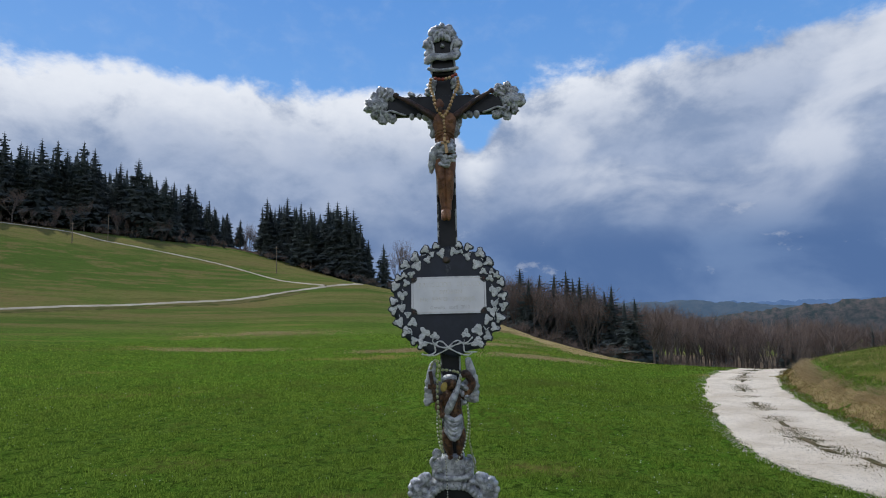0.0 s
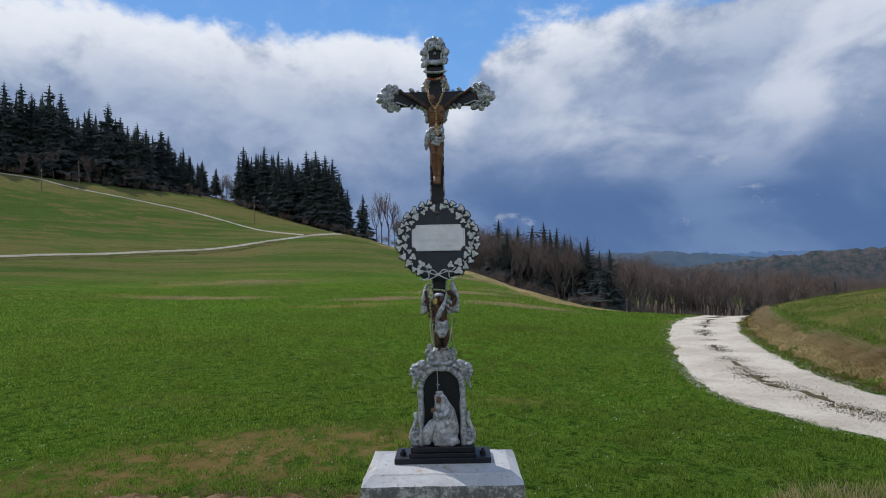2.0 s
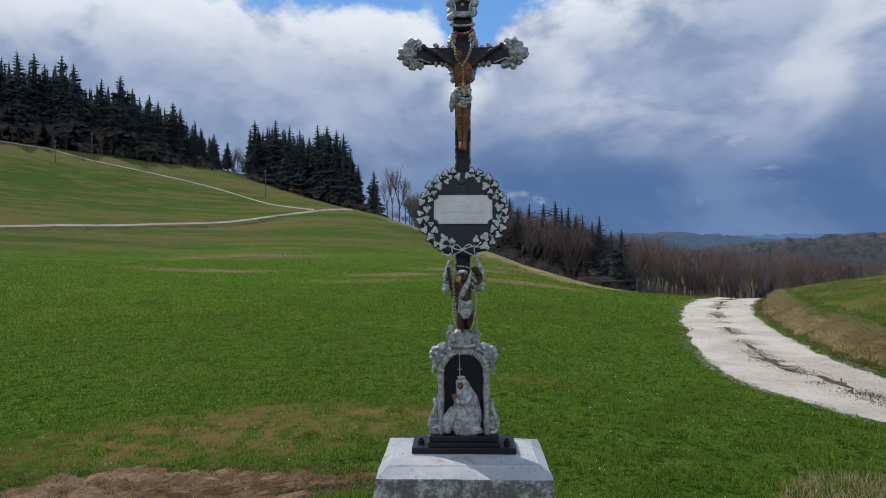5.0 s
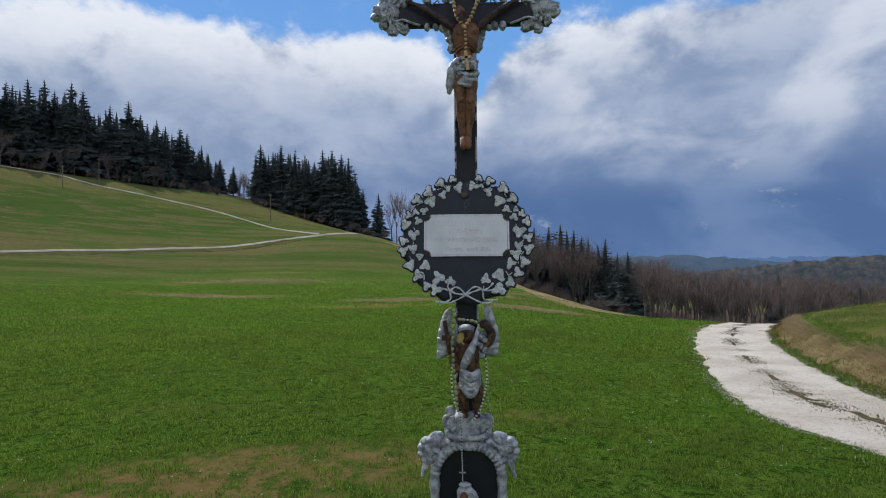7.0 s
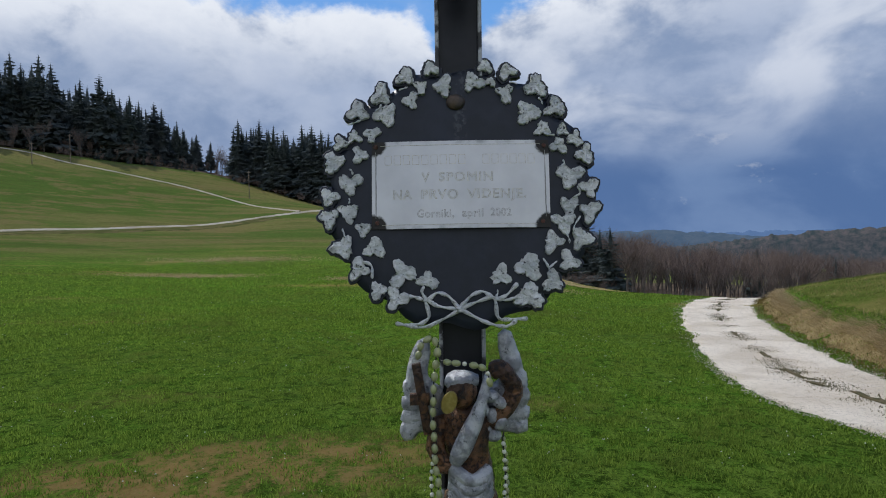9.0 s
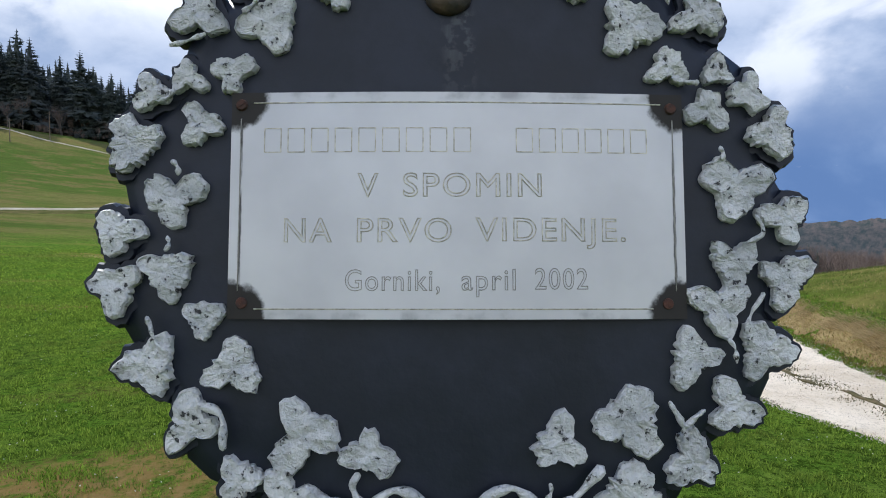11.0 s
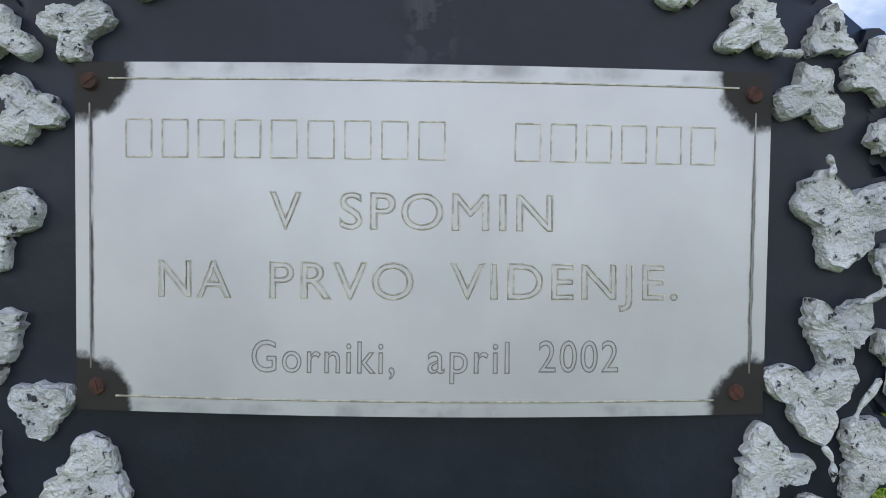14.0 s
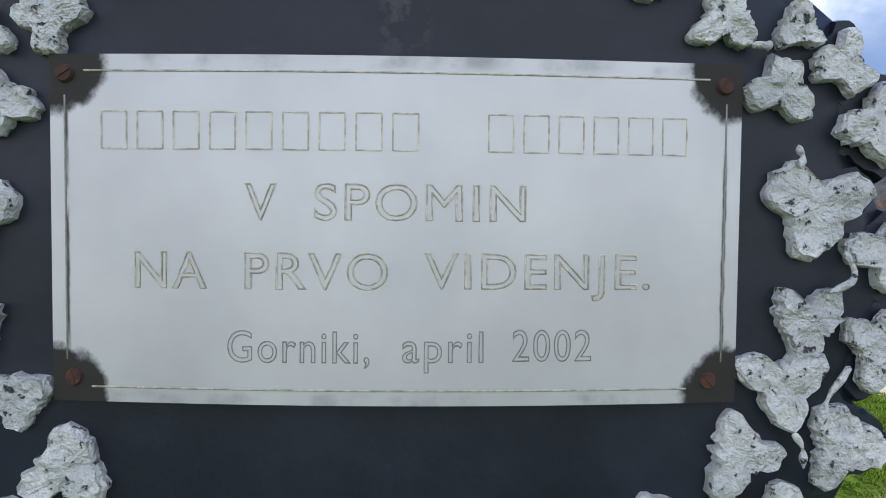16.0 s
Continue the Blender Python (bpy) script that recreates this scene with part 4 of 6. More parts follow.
words("2002", 0.0364, 0.0621, -0.0951, 0.0103, ENGRAVE_DARK, 0.014)
for z, xa, xb in ((-0.0042, -0.100, 0.100), (-PH + 0.0038, -0.098, 0.094)):
    bm = bmesh.new()
    limb(bm, [(xa + (xb - xa) * k / 12, bulge(xa + (xb - xa) * k / 12, z) - 0.0001, z) for k in range(13)], [0.00035] * 13, seg=5, flat=0.4)
    part("border_line", bm, ENGRAVE, plate, "engraved border line")
for x in (-0.1062, 0.1058):
    bm = bmesh.new()
    limb(bm, [(x, bulge(x, z) - 0.0001, z) for z in np.linspace(-0.012, -0.096, 8)], [0.0003] * 8, seg=5, flat=0.4)
    part("border_line", bm, ENGRAVE_DARK, plate, "engraved border line")

# ---- figures, each one plain cast shape ----
bm = bmesh.new()
FY = -0.012
blob(bm, (-0.014, FY - 0.018, 2.222), (0.012, 0.014, 0.017), 14, 0, 0.002)
blob(bm, (-0.012, FY - 0.012, 2.230), (0.015, 0.014, 0.015), 14, 0, 0.005)
limb(bm, [(-0.006, FY, 2.21), (0.0, FY, 2.19)], [0.008, 0.010], 0)
limb(bm, curve_pts([(0.002, FY, 2.196), (0.002, FY - 0.004, 2.165), (0.001, FY, 2.125), (0.002, FY, 2.09)], 4), [0.030, 0.034, 0.036, 0.036, 0.035, 0.033, 0.031, 0.028, 0.026, 0.026, 0.027, 0.029, 0.030], 0, 14, 0.6, 0.003, 50)
limb(bm, curve_pts([(-0.028, FY, 2.190), (-0.060, FY, 2.214), (-0.098, FY, 2.240), (-0.140, FY + 0.004, 2.262)], 4), [0.012, 0.012, 0.011, 0.010, 0.0095, 0.0095, 0.009, 0.0085, 0.008, 0.008, 0.007, 0.0065, 0.006], 2, 10, 1.0, 0.002)
limb(bm, curve_pts([(0.032, FY, 2.190), (0.064, FY, 2.216), (0.100, FY, 2.242), (0.140, FY + 0.004, 2.266)], 4), [0.012, 0.012, 0.011, 0.010, 0.0095, 0.0095, 0.009, 0.0085, 0.008, 0.008, 0.007, 0.0065, 0.006], 2, 10, 1.0, 0.002)
blob(bm, (-0.147, FY + 0.004, 2.267), (0.010, 0.007, 0.010), 0, 2, 0.003)
blob(bm, (0.147, FY + 0.004, 2.271), (0.010, 0.007, 0.010), 0, 2, 0.003)
for sx in (-1, 1):
    blob(bm, (sx * 0.015 + 0.002, FY - 0.019, 2.172), (0.016, 0.006, 0.011), sx * -12, 0, 0.002)
    for k in range(3):
        limb(bm, curve_pts([(sx * 0.006 + 0.002, FY - 0.019, 2.150 - 0.008 * k), (sx * 0.020, FY - 0.015, 2.146 - 0.009 * k), (sx * 0.028, FY - 0.006, 2.140 - 0.010 * k)], 3), [0.0028] * 7, 0, 6)
    blob(bm, (sx * 0.012, FY - 0.024, 2.008), (0.009, 0.007, 0.010), 0, 0, 0.002)
blob(bm, (0.001, FY - 0.017, 2.118), (0.014, 0.006, 0.016), 0, 0, 0.002)
blob(bm, (-0.010, FY - 0.028, 2.206), (0.008, 0.007, 0.011), 14, 2, 0.003)
for s in (-1, 1):
    limb(bm, curve_pts([(s * 0.013 + 0.002, FY, 2.085), (s * 0.014, FY - 0.010, 2.04), (s * 0.011, FY - 0.014, 2.005), (s * 0.010, FY - 0.006, 1.965), (s * 0.006, FY - 0.004, 1.920)], 4), [0.019, 0.019, 0.018, 0.018, 0.017, 0.016, 0.015, 0.014, 0.0145, 0.0145, 0.014, 0.013, 0.012, 0.010, 0.009, 0.009, 0.010], 0, 12, 0.9, 0.0015)
    limb(bm, [(s * 0.005 - 0.001, FY - 0.004, 1.918), (s * 0.006, FY - 0.016, 1.898), (s * 0.007, FY - 0.018, 1.889)], [0.010, 0.009, 0.007], 0)
cloth = random.Random(8)
for k in range(11):
    za, zb = 2.108 - 0.0055 * k + cloth.uniform(-0.006, 0.006), 2.112 - 0.0065 * k + cloth.uniform(-0.008, 0.006)
    xa, xb = -0.032 + cloth.uniform(0.0, 0.018), 0.034 - cloth.uniform(0.0, 0.016)
    limb(bm, curve_pts([(xa, FY - 0.010, za), (xa * 0.4 + xb * 0.2, FY - 0.024 - cloth.uniform(0, 0.006), (za + zb) / 2 - cloth.uniform(0.0, 0.014)), (xb * 0.7, FY - 0.020, (za + zb) / 2 - cloth.uniform(-0.004, 0.008)), (xb, FY - 0.008, zb)], 4), [cloth.uniform(0.004, 0.0075) for _ in range(13)], 1, 8, 0.9, 0.003)
for k in range(6):
    blob(bm, (cloth.uniform(-0.022, 0.022), FY - 0.026, cloth.uniform(2.062, 2.100)), (0.010, 0.007, 0.006), cloth.uniform(-60, 60), 1, 0.004)
limb(bm, curve_pts([(-0.026, FY - 0.014, 2.098), (-0.034, FY - 0.020, 2.08), (-0.040, FY - 0.012, 2.055), (-0.042, FY - 0.008, 2.030)], 4), [0.010, 0.011, 0.011, 0.011, 0.012, 0.012, 0.012, 0.012, 0.011, 0.011, 0.010, 0.008, 0.006], 1, 10, 0.8, 0.004)
blob(bm, (0.0, FY - 0.022, 2.060), (0.012, 0.008, 0.016), 0, 1, 0.004)
tagged(cast("crucifix_statue", bm, [BRONZE, SILVER, DARKBROWN]), "brown-painted cast crucifix statue with silver drape, fixed to the cross", "statue")

bm = bmesh.new()
AY = -0.022
blob(bm, (-0.002, AY - 0.008, 1.412), (0.019, 0.020, 0.023), 0, 0, 0.003)
blob(bm, (-0.002, AY - 0.004, 1.426), (0.022, 0.020, 0.013), 0, 1, 0.005)
limb(bm, curve_pts([(0.002, AY, 1.385), (0.004, AY - 0.002, 1.35), (0.008, AY, 1.31), (0.010, AY, 1.275)], 4), [0.026, 0.028, 0.029, 0.029, 0.028, 0.027, 0.026, 0.026, 0.027, 0.028, 0.028, 0.028, 0.027], 0, 14, 0.75, 0.003, 60)
for x0, x1, x2 in ((-0.008, -0.012, -0.006), (0.022, 0.024, 0.022)):
    limb(bm, curve_pts([(x0, AY, 1.285), (x1, AY - 0.008, 1.25), (x2, AY - 0.002, 1.212)], 5), [0.017, 0.018, 0.018, 0.017, 0.016, 0.015, 0.014, 0.013, 0.011, 0.010, 0.009], 0, 10, 0.9, 0.002)
    blob(bm, (x2 + 0.001, AY - 0.012, 1.206), (0.009, 0.013, 0.007), 0, 0, 0.002)
limb(bm, curve_pts([(0.030, AY - 0.006, 1.432), (0.018, AY - 0.022, 1.395), (0.002, AY - 0.026, 1.360), (-0.012, AY - 0.022, 1.330)], 4), [0.004, 0.005, 0.006, 0.007, 0.008, 0.0095, 0.0105, 0.011, 0.0115, 0.0115, 0.011, 0.010, 0.008], 1, 10, 0.8, 0.001)
limb(bm, curve_pts([(0.032, AY, 1.37), (0.052, AY, 1.39), (0.062, AY, 1.412), (0.048, AY - 0.004, 1.438), (0.036, AY, 1.436)], 4), [0.011] * 17, 0, 10, 1.0, 0.002)
limb(bm, curve_pts([(-0.028, AY, 1.375), (-0.036, AY - 0.008, 1.345), (-0.022, AY - 0.018, 1.322)], 4), [0.011] * 9, 0, 10, 1.0, 0.002)
for k in range(5):
    limb(bm, curve_pts([(-0.016, AY - 0.018, 1.322 - 0.009 * k), (0.008, AY - 0.030, 1.312 - 0.013 * k), (0.028, AY - 0.014, 1.318 - 0.006 * k)], 4), [0.0085] * 9, 1, 8, 0.9, 0.003)
for s, x0, zt in ((-1, -0.045, 1.470), (1, 0.048, 1.480)):
    for k in range(6):
        f = k / 5
        limb(bm, curve_pts([(x0 * 0.75, AY + 0.018, 1.400 - 0.006 * k), (x0 + s * (0.012 + 0.006 * f), AY + 0.014, 1.425 - 0.012 * k), (x0 + s * (0.004 + 0.026 * math.sin(f * 2.0)), AY + 0.012, zt - 0.024 * k)], 4), [0.012, 0.012, 0.0125, 0.013, 0.013, 0.0125, 0.012, 0.011, 0.008], 1, 8, 0.6, 0.0015)
for k in range(7):
    blob(bm, (0.034 + 0.012 * math.sin(k * 2.1), AY - 0.004, 1.405 - 0.008 * k), (0.011, 0.010, 0.008), 30 * k, 1, 0.003)
box(bm, -0.066, -0.042, AY - 0.010, AY - 0.002, 1.396, 1.410, 0.001)
box(bm, -0.056, -0.045, AY - 0.011, AY - 0.003, 1.36, 1.448, 0.001, Matrix.Translation((-0.05, 0, 1.40)) @ Matrix.Rotation(radians(-9), 4, "Y") @ Matrix.Translation((0.05, 0, -1.40)))
tagged(part("angel_statue", bm, [WORN, SILVER]), "worn brown and silver cast angel statue with spread wings", "statue")

bm = bmesh.new()
MY = -0.012
limb(bm, curve_pts([(0.004, MY, 0.818), (0.012, MY - 0.006, 0.87), (0.012, MY - 0.004, 0.92), (0.004, MY - 0.004, 0.965), (-0.006, MY - 0.006, 1.000), (-0.010, MY - 0.004, 1.024)], 4), [0.052, 0.054, 0.055, 0.056, 0.056, 0.055, 0.053, 0.051, 0.049, 0.047, 0.044, 0.041, 0.037, 0.033, 0.030, 0.028, 0.026, 0.024, 0.021, 0.017, 0.010], 1, 18, 0.5, 0.006, 45)
blob(bm, (-0.012, MY - 0.019, 0.998), (0.011, 0.012, 0.015), 10, 0, 0.001)
blob(bm, (-0.034, MY - 0.026, 0.955), (0.009, 0.010, 0.014), -25, 0, 0.002)
for k in range(7):
    a = 0.25 * k
    limb(bm, curve_pts([(-0.030 + 0.010 * k, MY - 0.020, 0.815), (0.000 + 0.008 * k, MY - 0.034 + 0.002 * k, 0.86), (0.030 + 0.002 * k, MY - 0.026, 0.90 + 0.008 * k)], 5), [0.006 + 0.001 * math.sin(i + k) for i in range(11)], 1, 8, 0.9, 0.003)
limb(bm, curve_pts([(0.024, MY - 0.020, 0.960), (0.006, MY - 0.032, 0.935), (-0.018, MY - 0.032, 0.940), (-0.032, MY - 0.028, 0.950)], 4), [0.014, 0.014, 0.014, 0.013, 0.013, 0.012, 0.012, 0.011, 0.011, 0.010, 0.010, 0.009, 0.008], 1, 10, 0.9, 0.003)
limb(bm, curve_pts([(-0.066, MY, 0.815), (-0.060, MY - 0.012, 0.86), (-0.044, MY - 0.014, 0.895), (-0.030, MY - 0.010, 0.91)], 4), [0.016, 0.020, 0.022, 0.023, 0.023, 0.023, 0.022, 0.021, 0.020, 0.018, 0.016, 0.014, 0.012], 1, 12, 0.8, 0.004)
limb(bm, curve_pts([(0.02, MY - 0.014, 0.822), (0.045, MY - 0.022, 0.832), (0.066, MY - 0.012, 0.820)], 4), [0.018, 0.02, 0.02, 0.019, 0.018, 0.016, 0.014, 0.012, 0.010], 1, 10, 0.8, 0.004)
blob(bm, (-0.008, MY - 0.006, 1.026), (0.018, 0.012, 0.008), 0, 1, 0.004)
tagged(part("kneeling_statue", bm, [BRONZE, SILVER]), "silver-painted kneeling cast statue in draped robe, set in the dark niche", "statue")


# ---- rosaries ----
def bead_mesh(name, r, mat_, long=1.0):
    bm = bmesh.new()
    bmesh.ops.create_uvsphere(bm, u_segments=8, v_segments=6, radius=r, matrix=Matrix.Diagonal((1, 1, long, 1)))
    me = bpy.data.meshes.new(name)
    bm.to_mesh(me)
    bm.free()
    me.polygons.foreach_set("use_smooth", [True] * len(me.polygons))
    me.materials.append(mat_)
    return me


def string_beads(owner, points, meshes, gap):
    ln = curve_pts([(x, y, lifted(z)) for x, y, z in points], 24)
    left_, k = 0.0, 0
    bmc = bmesh.new()
    limb(bmc, ln[::3] + [ln[-1]], [0.0008] * (len(ln[::3]) + 1), seg=4)
    part("cord", bmc, IRON, owner)
    for a, b in zip(ln, ln[1:]):
        left_ += (b - a).length
        if left_ >= gap:
            left_ = 0.0
            q = (b - a).to_track_quat("Z", "Y").to_matrix().to_4x4()
            share("bead", meshes[k % len(meshes)], owner, Matrix.Translation(b + Vector((random.uniform(-1, 1), random.uniform(-1, 1), 0)) * 0.0006) @ q)
            k += 1


wood, olive, pearl, red = bead_mesh("bead", 0.0055, WOOD), bead_mesh("bead", 0.0042, OLIVE, 1.45), bead_mesh("bead", 0.0028, PEARL), bead_mesh("bead", 0.0058, REDBEAD)
ros = thing("rosary", "pale wooden bead rosary with wooden cross hung on the crucifix", "rosary")
RY = -0.034
string_beads(ros, [(-0.036, -0.012, 2.322), (-0.040, -0.016, 2.29), (-0.030, RY, 2.25), (-0.022, RY, 2.215), (-0.002, RY - 0.006, 2.182)], [wood], 0.0105)
string_beads(ros, [(0.044, -0.012, 2.324), (0.046, -0.016, 2.29), (0.034, RY, 2.255), (0.018, RY, 2.215), (0.0, RY - 0.006, 2.182)], [wood], 0.0105)
string_beads(ros, [(-0.034, -0.014, 2.318), (-0.01, -0.010, 2.312), (0.015, -0.010, 2.315), (0.042, -0.014, 2.324)], [red, red, red, wood, wood], 0.0105)
string_beads(ros, [(-0.001, RY - 0.006, 2.180), (0.001, RY - 0.010, 2.155), (0.002, RY - 0.010, 2.125)], [bead_mesh("bead", 0.0042, WOOD)], 0.010)
bm = bmesh.new()
mm = Matrix.Translation((0.004, RY - 0.010, 2.098)) @ Matrix.Rotation(radians(-8), 4, "Y")
box(bm, -0.0045, 0.0045, -0.002, 0.002, -0.022, 0.024, 0.001, mm)
box(bm, -0.013, 0.013, -0.002, 0.002, 0.004, 0.012, 0.001, mm)
cast("pendant_cross", bm, WOOD, ros, "small pale wooden cross", flat=True)

ros2 = thing("rosary", "olive-green bead rosary with a brass medal, draped over the angel", "rosary")
GY2 = -0.046
string_beads(ros2, [(-0.028, GY2, 1.452), (-0.036, -0.035, 1.478), (-0.050, -0.035, 1.472), (-0.056, -0.03, 1.455)], [olive], 0.012)
string_beads(ros2, [(-0.030, -0.040, 1.475), (-0.036, GY2, 1.43), (-0.037, GY2, 1.36), (-0.033, GY2, 1.31), (-0.028, GY2, 1.24), (-0.025, -0.04, 1.215)], [olive], 0.0125)
string_beads(ros2, [(-0.027, -0.040, 1.452), (-0.012, GY2 - 0.006, 1.452), (0.008, GY2 - 0.006, 1.450), (0.026, GY2, 1.442), (0.031, GY2, 1.425)], [olive, olive, pearl], 0.0105)
string_beads(ros2, [(0.048, -0.025, 1.36), (0.052, -0.025, 1.29), (0.050, -0.03, 1.25), (0.060, -0.02, 1.20), (0.066, -0.012, 1.165)], [bead_mesh("bead", 0.0028, OLIVE, 1.4)], 0.008)
bm = bmesh.new()
bmesh.ops.create_cone(bm, cap_ends=True, segments=24, radius1=0.0125, radius2=0.0115, depth=0.002, matrix=Matrix.Translation((-0.018, GY2 - 0.006, 1.405)) @ Matrix.Rotation(radians(20), 4, "Y") @ Matrix.Diagonal((0.75, 1, 1.15, 1)) @ Matrix.Rotation(radians(90), 4, "X"))
part("medal", bm, GOLD, ros2, "oval brass medal", flat=True)

ros3 = thing("rosary", "thin pearl-white bead string with metal cross over the niche", "rosary")
string_beads(ros3, [(-0.034, -0.04, 1.355), (-0.041, -0.04, 1.31), (-0.036, -0.04, 1.25), (-0.022, -0.046, 1.215)], [pearl], 0.0082)
string_beads(ros3, [(0.046, -0.035, 1.36), (0.048, -0.040, 1.30), (0.036, -0.050, 1.24), (0.020, -0.052, 1.208), (0.010, -0.048, 1.198)], [pearl], 0.0078)
string_beads(ros3, [(-0.020, -0.046, 1.215), (-0.017, -0.036, 1.17), (-0.016, -0.036, 1.12), (-0.015, -0.020, 1.075)], [bead_mesh("bead", 0.0020, PEARL)], 0.007)
bm = bmesh.new()
box(bm, -0.0165, -0.0135, -0.022, -0.0195, 1.035, 1.072, 0.0006)
box(bm, -0.0235, -0.0065, -0.022, -0.0195, 1.056, 1.0595, 0.0006)
part("pendant_cross", bm, SILVER, ros3, "small silvery metal cross", flat=True)


# ---- trees ----
BARK = surface("grey_bark", (0.085, 0.072, 0.062), (0.145, 0.125, 0.11), 2.0, 0.95, fine=12.0, strength=0.5, dist=0.03, spec=0.1)
TWIG = surface("bare_twigs", (0.140, 0.105, 0.088), (0.215, 0.168, 0.145), 0.35, 0.95, fine=6.0, strength=0.1, dist=0.02, spec=0.05)


def needle_material():
    m, n, bsdf = material("spruce_needles", 0.85, spec=0.12)
    isl = n.add("ShaderNodeNewGeometry").outputs["Random Per Island"]
    tree = n.add("ShaderNodeObjectInfo").outputs["Random"]
    col = n.mix(isl, (0.080, 0.104, 0.104), (0.128, 0.150, 0.140))
    col = n.mix(n.math("MULTIPLY", tree, 0.5), col, (0.105, 0.120, 0.140))
    set_in(n, bsdf, "Base Color", col)
    glow = n.add("ShaderNodeBsdfTranslucent", {0: col})
    both_ = n.add("ShaderNodeMixShader", {0: 0.5, 1: bsdf.outputs[0], 2: glow.outputs[0]})
    n.add("ShaderNodeOutputMaterial", {0: both_.outputs[0]}, is_active_output=True)
    return m


NEEDLES = needle_material()


def frond(bm, p0, d, r, wdt, droop, hang):
    """One bough: a drooping kite with a hanging keel."""
    sd_ = Vector((-d.y, d.x, 0))
    p1 = p0 + d * r * 0.55 + Vector((0, 0, -droop * 0.35))
    v0, v2 = bm.verts.new(p0), bm.verts.new(p0 + d * r + Vector((0, 0, -droop)))
    a1, a2, h1 = bm.verts.new(p1 + sd_ * wdt), bm.verts.new(p1 - sd_ * wdt), bm.verts.new(p1 + Vector((0, 0, -hang)))
    bm.faces.new((v0, a1, v2)), bm.faces.new((v0, v2, a2)), bm.faces.new((v0, h1, v2))
    b1, b2, tip = bm.verts.new(p1 + sd_ * wdt + d * r * 0.2), bm.verts.new(p1 - sd_ * wdt + d * r * 0.2), bm.verts.new(p1 + d * r * 0.22 + Vector((0, 0, -hang * 1.5)))
    bm.faces.new((b1, tip, b2))


def spruce_mesh(seed, low=0.10, rows=27, sides=9, forks=True):
    """A one-metre spruce crown: whorls of drooping, ragged boughs with side twigs, some missing."""
    rnd = random.Random(seed)
    bm = bmesh.new()
    swell = [rnd.uniform(0.80, 1.18) for _ in range(9)]
    for i in range(rows):
        f = i / (rows - 1)
        z = low + (1 - low) * (f ** 0.95) * 0.985
        rad = (0.225 * (1 - f) ** 0.78 + 0.007) * swell[int(f * 8.99)] * rnd.uniform(0.86, 1.1)
        count = sides if f < 0.7 else sides * 2 // 3
        for k in range(count):
            if rnd.random() < 0.14:
                continue
            a = 2 * math.pi * (k + rnd.random() * 0.9) / count + i * 1.7
            r = rad * rnd.uniform(0.45, 1.2)
            droop = (rnd.uniform(0.05, 0.42) - 0.30 * f) * r
            d = Vector((math.cos(a), math.sin(a), 0))
            p0 = Vector((0, 0, z + 0.01))
            hang = rnd.uniform(0.012, 0.035) * (1.1 - f)
            frond(bm, p0, d, r, r * rnd.uniform(0.16, 0.30), droop, hang)
            if forks and f < 0.9:
                for s_ in (-1, 1):
                    b = a + s_ * rnd.uniform(0.35, 0.65)
                    frond(bm, p0 + d * r * 0.25 - Vector((0, 0, droop * 0.2)), Vector((math.cos(b), math.sin(b), 0)), r * rnd.uniform(0.45, 0.75), r * 0.13, droop * rnd.uniform(0.5, 1.3), hang)
    limb(bm, [(0, 0, low * 0.9), (0, 0, low + 0.06), (0, 0, 0.5), (0, 0, 0.8), (0, 0, 0.985)], [0.01, 0.055, 0.030, 0.011, 0.001], seg=9, rough=0.035, freq=16)
    return bm


def trunk_mesh(seed, r=0.014, h=0.6):
    bm = bmesh.new()
    limb(bm, [(0, 0, -0.03), (0.003, 0, h * 0.5), (0, 0.002, h)], [r, r * 0.75, r * 0.35], seg=6)
    return bm


def bare_mesh(seed, spread=0.5, first=0.22, stems=1):
    """A one-metre leafless tree: tapered trunk, forking limbs, a haze of fine twigs."""
    rnd = random.Random(seed)
    wood_, twigs = bmesh.new(), bmesh.new()

    def grow(p, d, length, r, depth):
        q = p + d * length
        n_ = 5 if depth < 2 else 3
        ring0, ring1 = [], []
        a = d.orthogonal().normalized()
        b = d.cross(a)
        target = wood_ if depth < 3 else twigs
        for k in range(n_):
            t = 2 * math.pi * k / n_
            o = a * math.cos(t) + b * math.sin(t)
            ring0.append(target.verts.new(p + o * r))
            ring1.append(target.verts.new(q + o * r * 0.68))
        for k in range(n_):
            target.faces.new((ring0[k], ring0[(k + 1) % n_], ring1[(k + 1) % n_], ring1[k]))
        if depth >= 5:
            return
        keep = 0.85 if depth < 2 else 1.0
        for k in range(rnd.choice((2, 3)) if depth > 1 else (4, 5)[depth]):
            away = Vector((rnd.uniform(-1, 1), rnd.uniform(-1, 1), rnd.uniform(-0.15, 0.8))).normalized()
            grow(p + d * length * rnd.uniform(0.55, 1.0), (d * (1 - spread * keep) + away * spread * keep + Vector((0, 0, 0.14))).normalized(), length * rnd.uniform(0.52, 0.84), r * 0.55, depth + 1)

    for s_ in range(stems):
        lean = Vector((rnd.uniform(-0.25, 0.25), rnd.uniform(-0.25, 0.25), 1)).normalized() if stems > 1 else Vector((0, 0, 1))
        grow(Vector((0.04 * s_ - 0.02 * (stems - 1), rnd.uniform(-0.02, 0.02) * (stems > 1), -0.02)), lean, first + 0.1, 0.011 if stems == 1 else 0.008, 0)
    top = max(v.co.z for v in list(wood_.verts) + list(twigs.verts))
    for b_ in (wood_, twigs):
        bmesh.ops.scale(b_, vec=(1 / top,) * 3, verts=b_.verts[:])
    return wood_, twigs


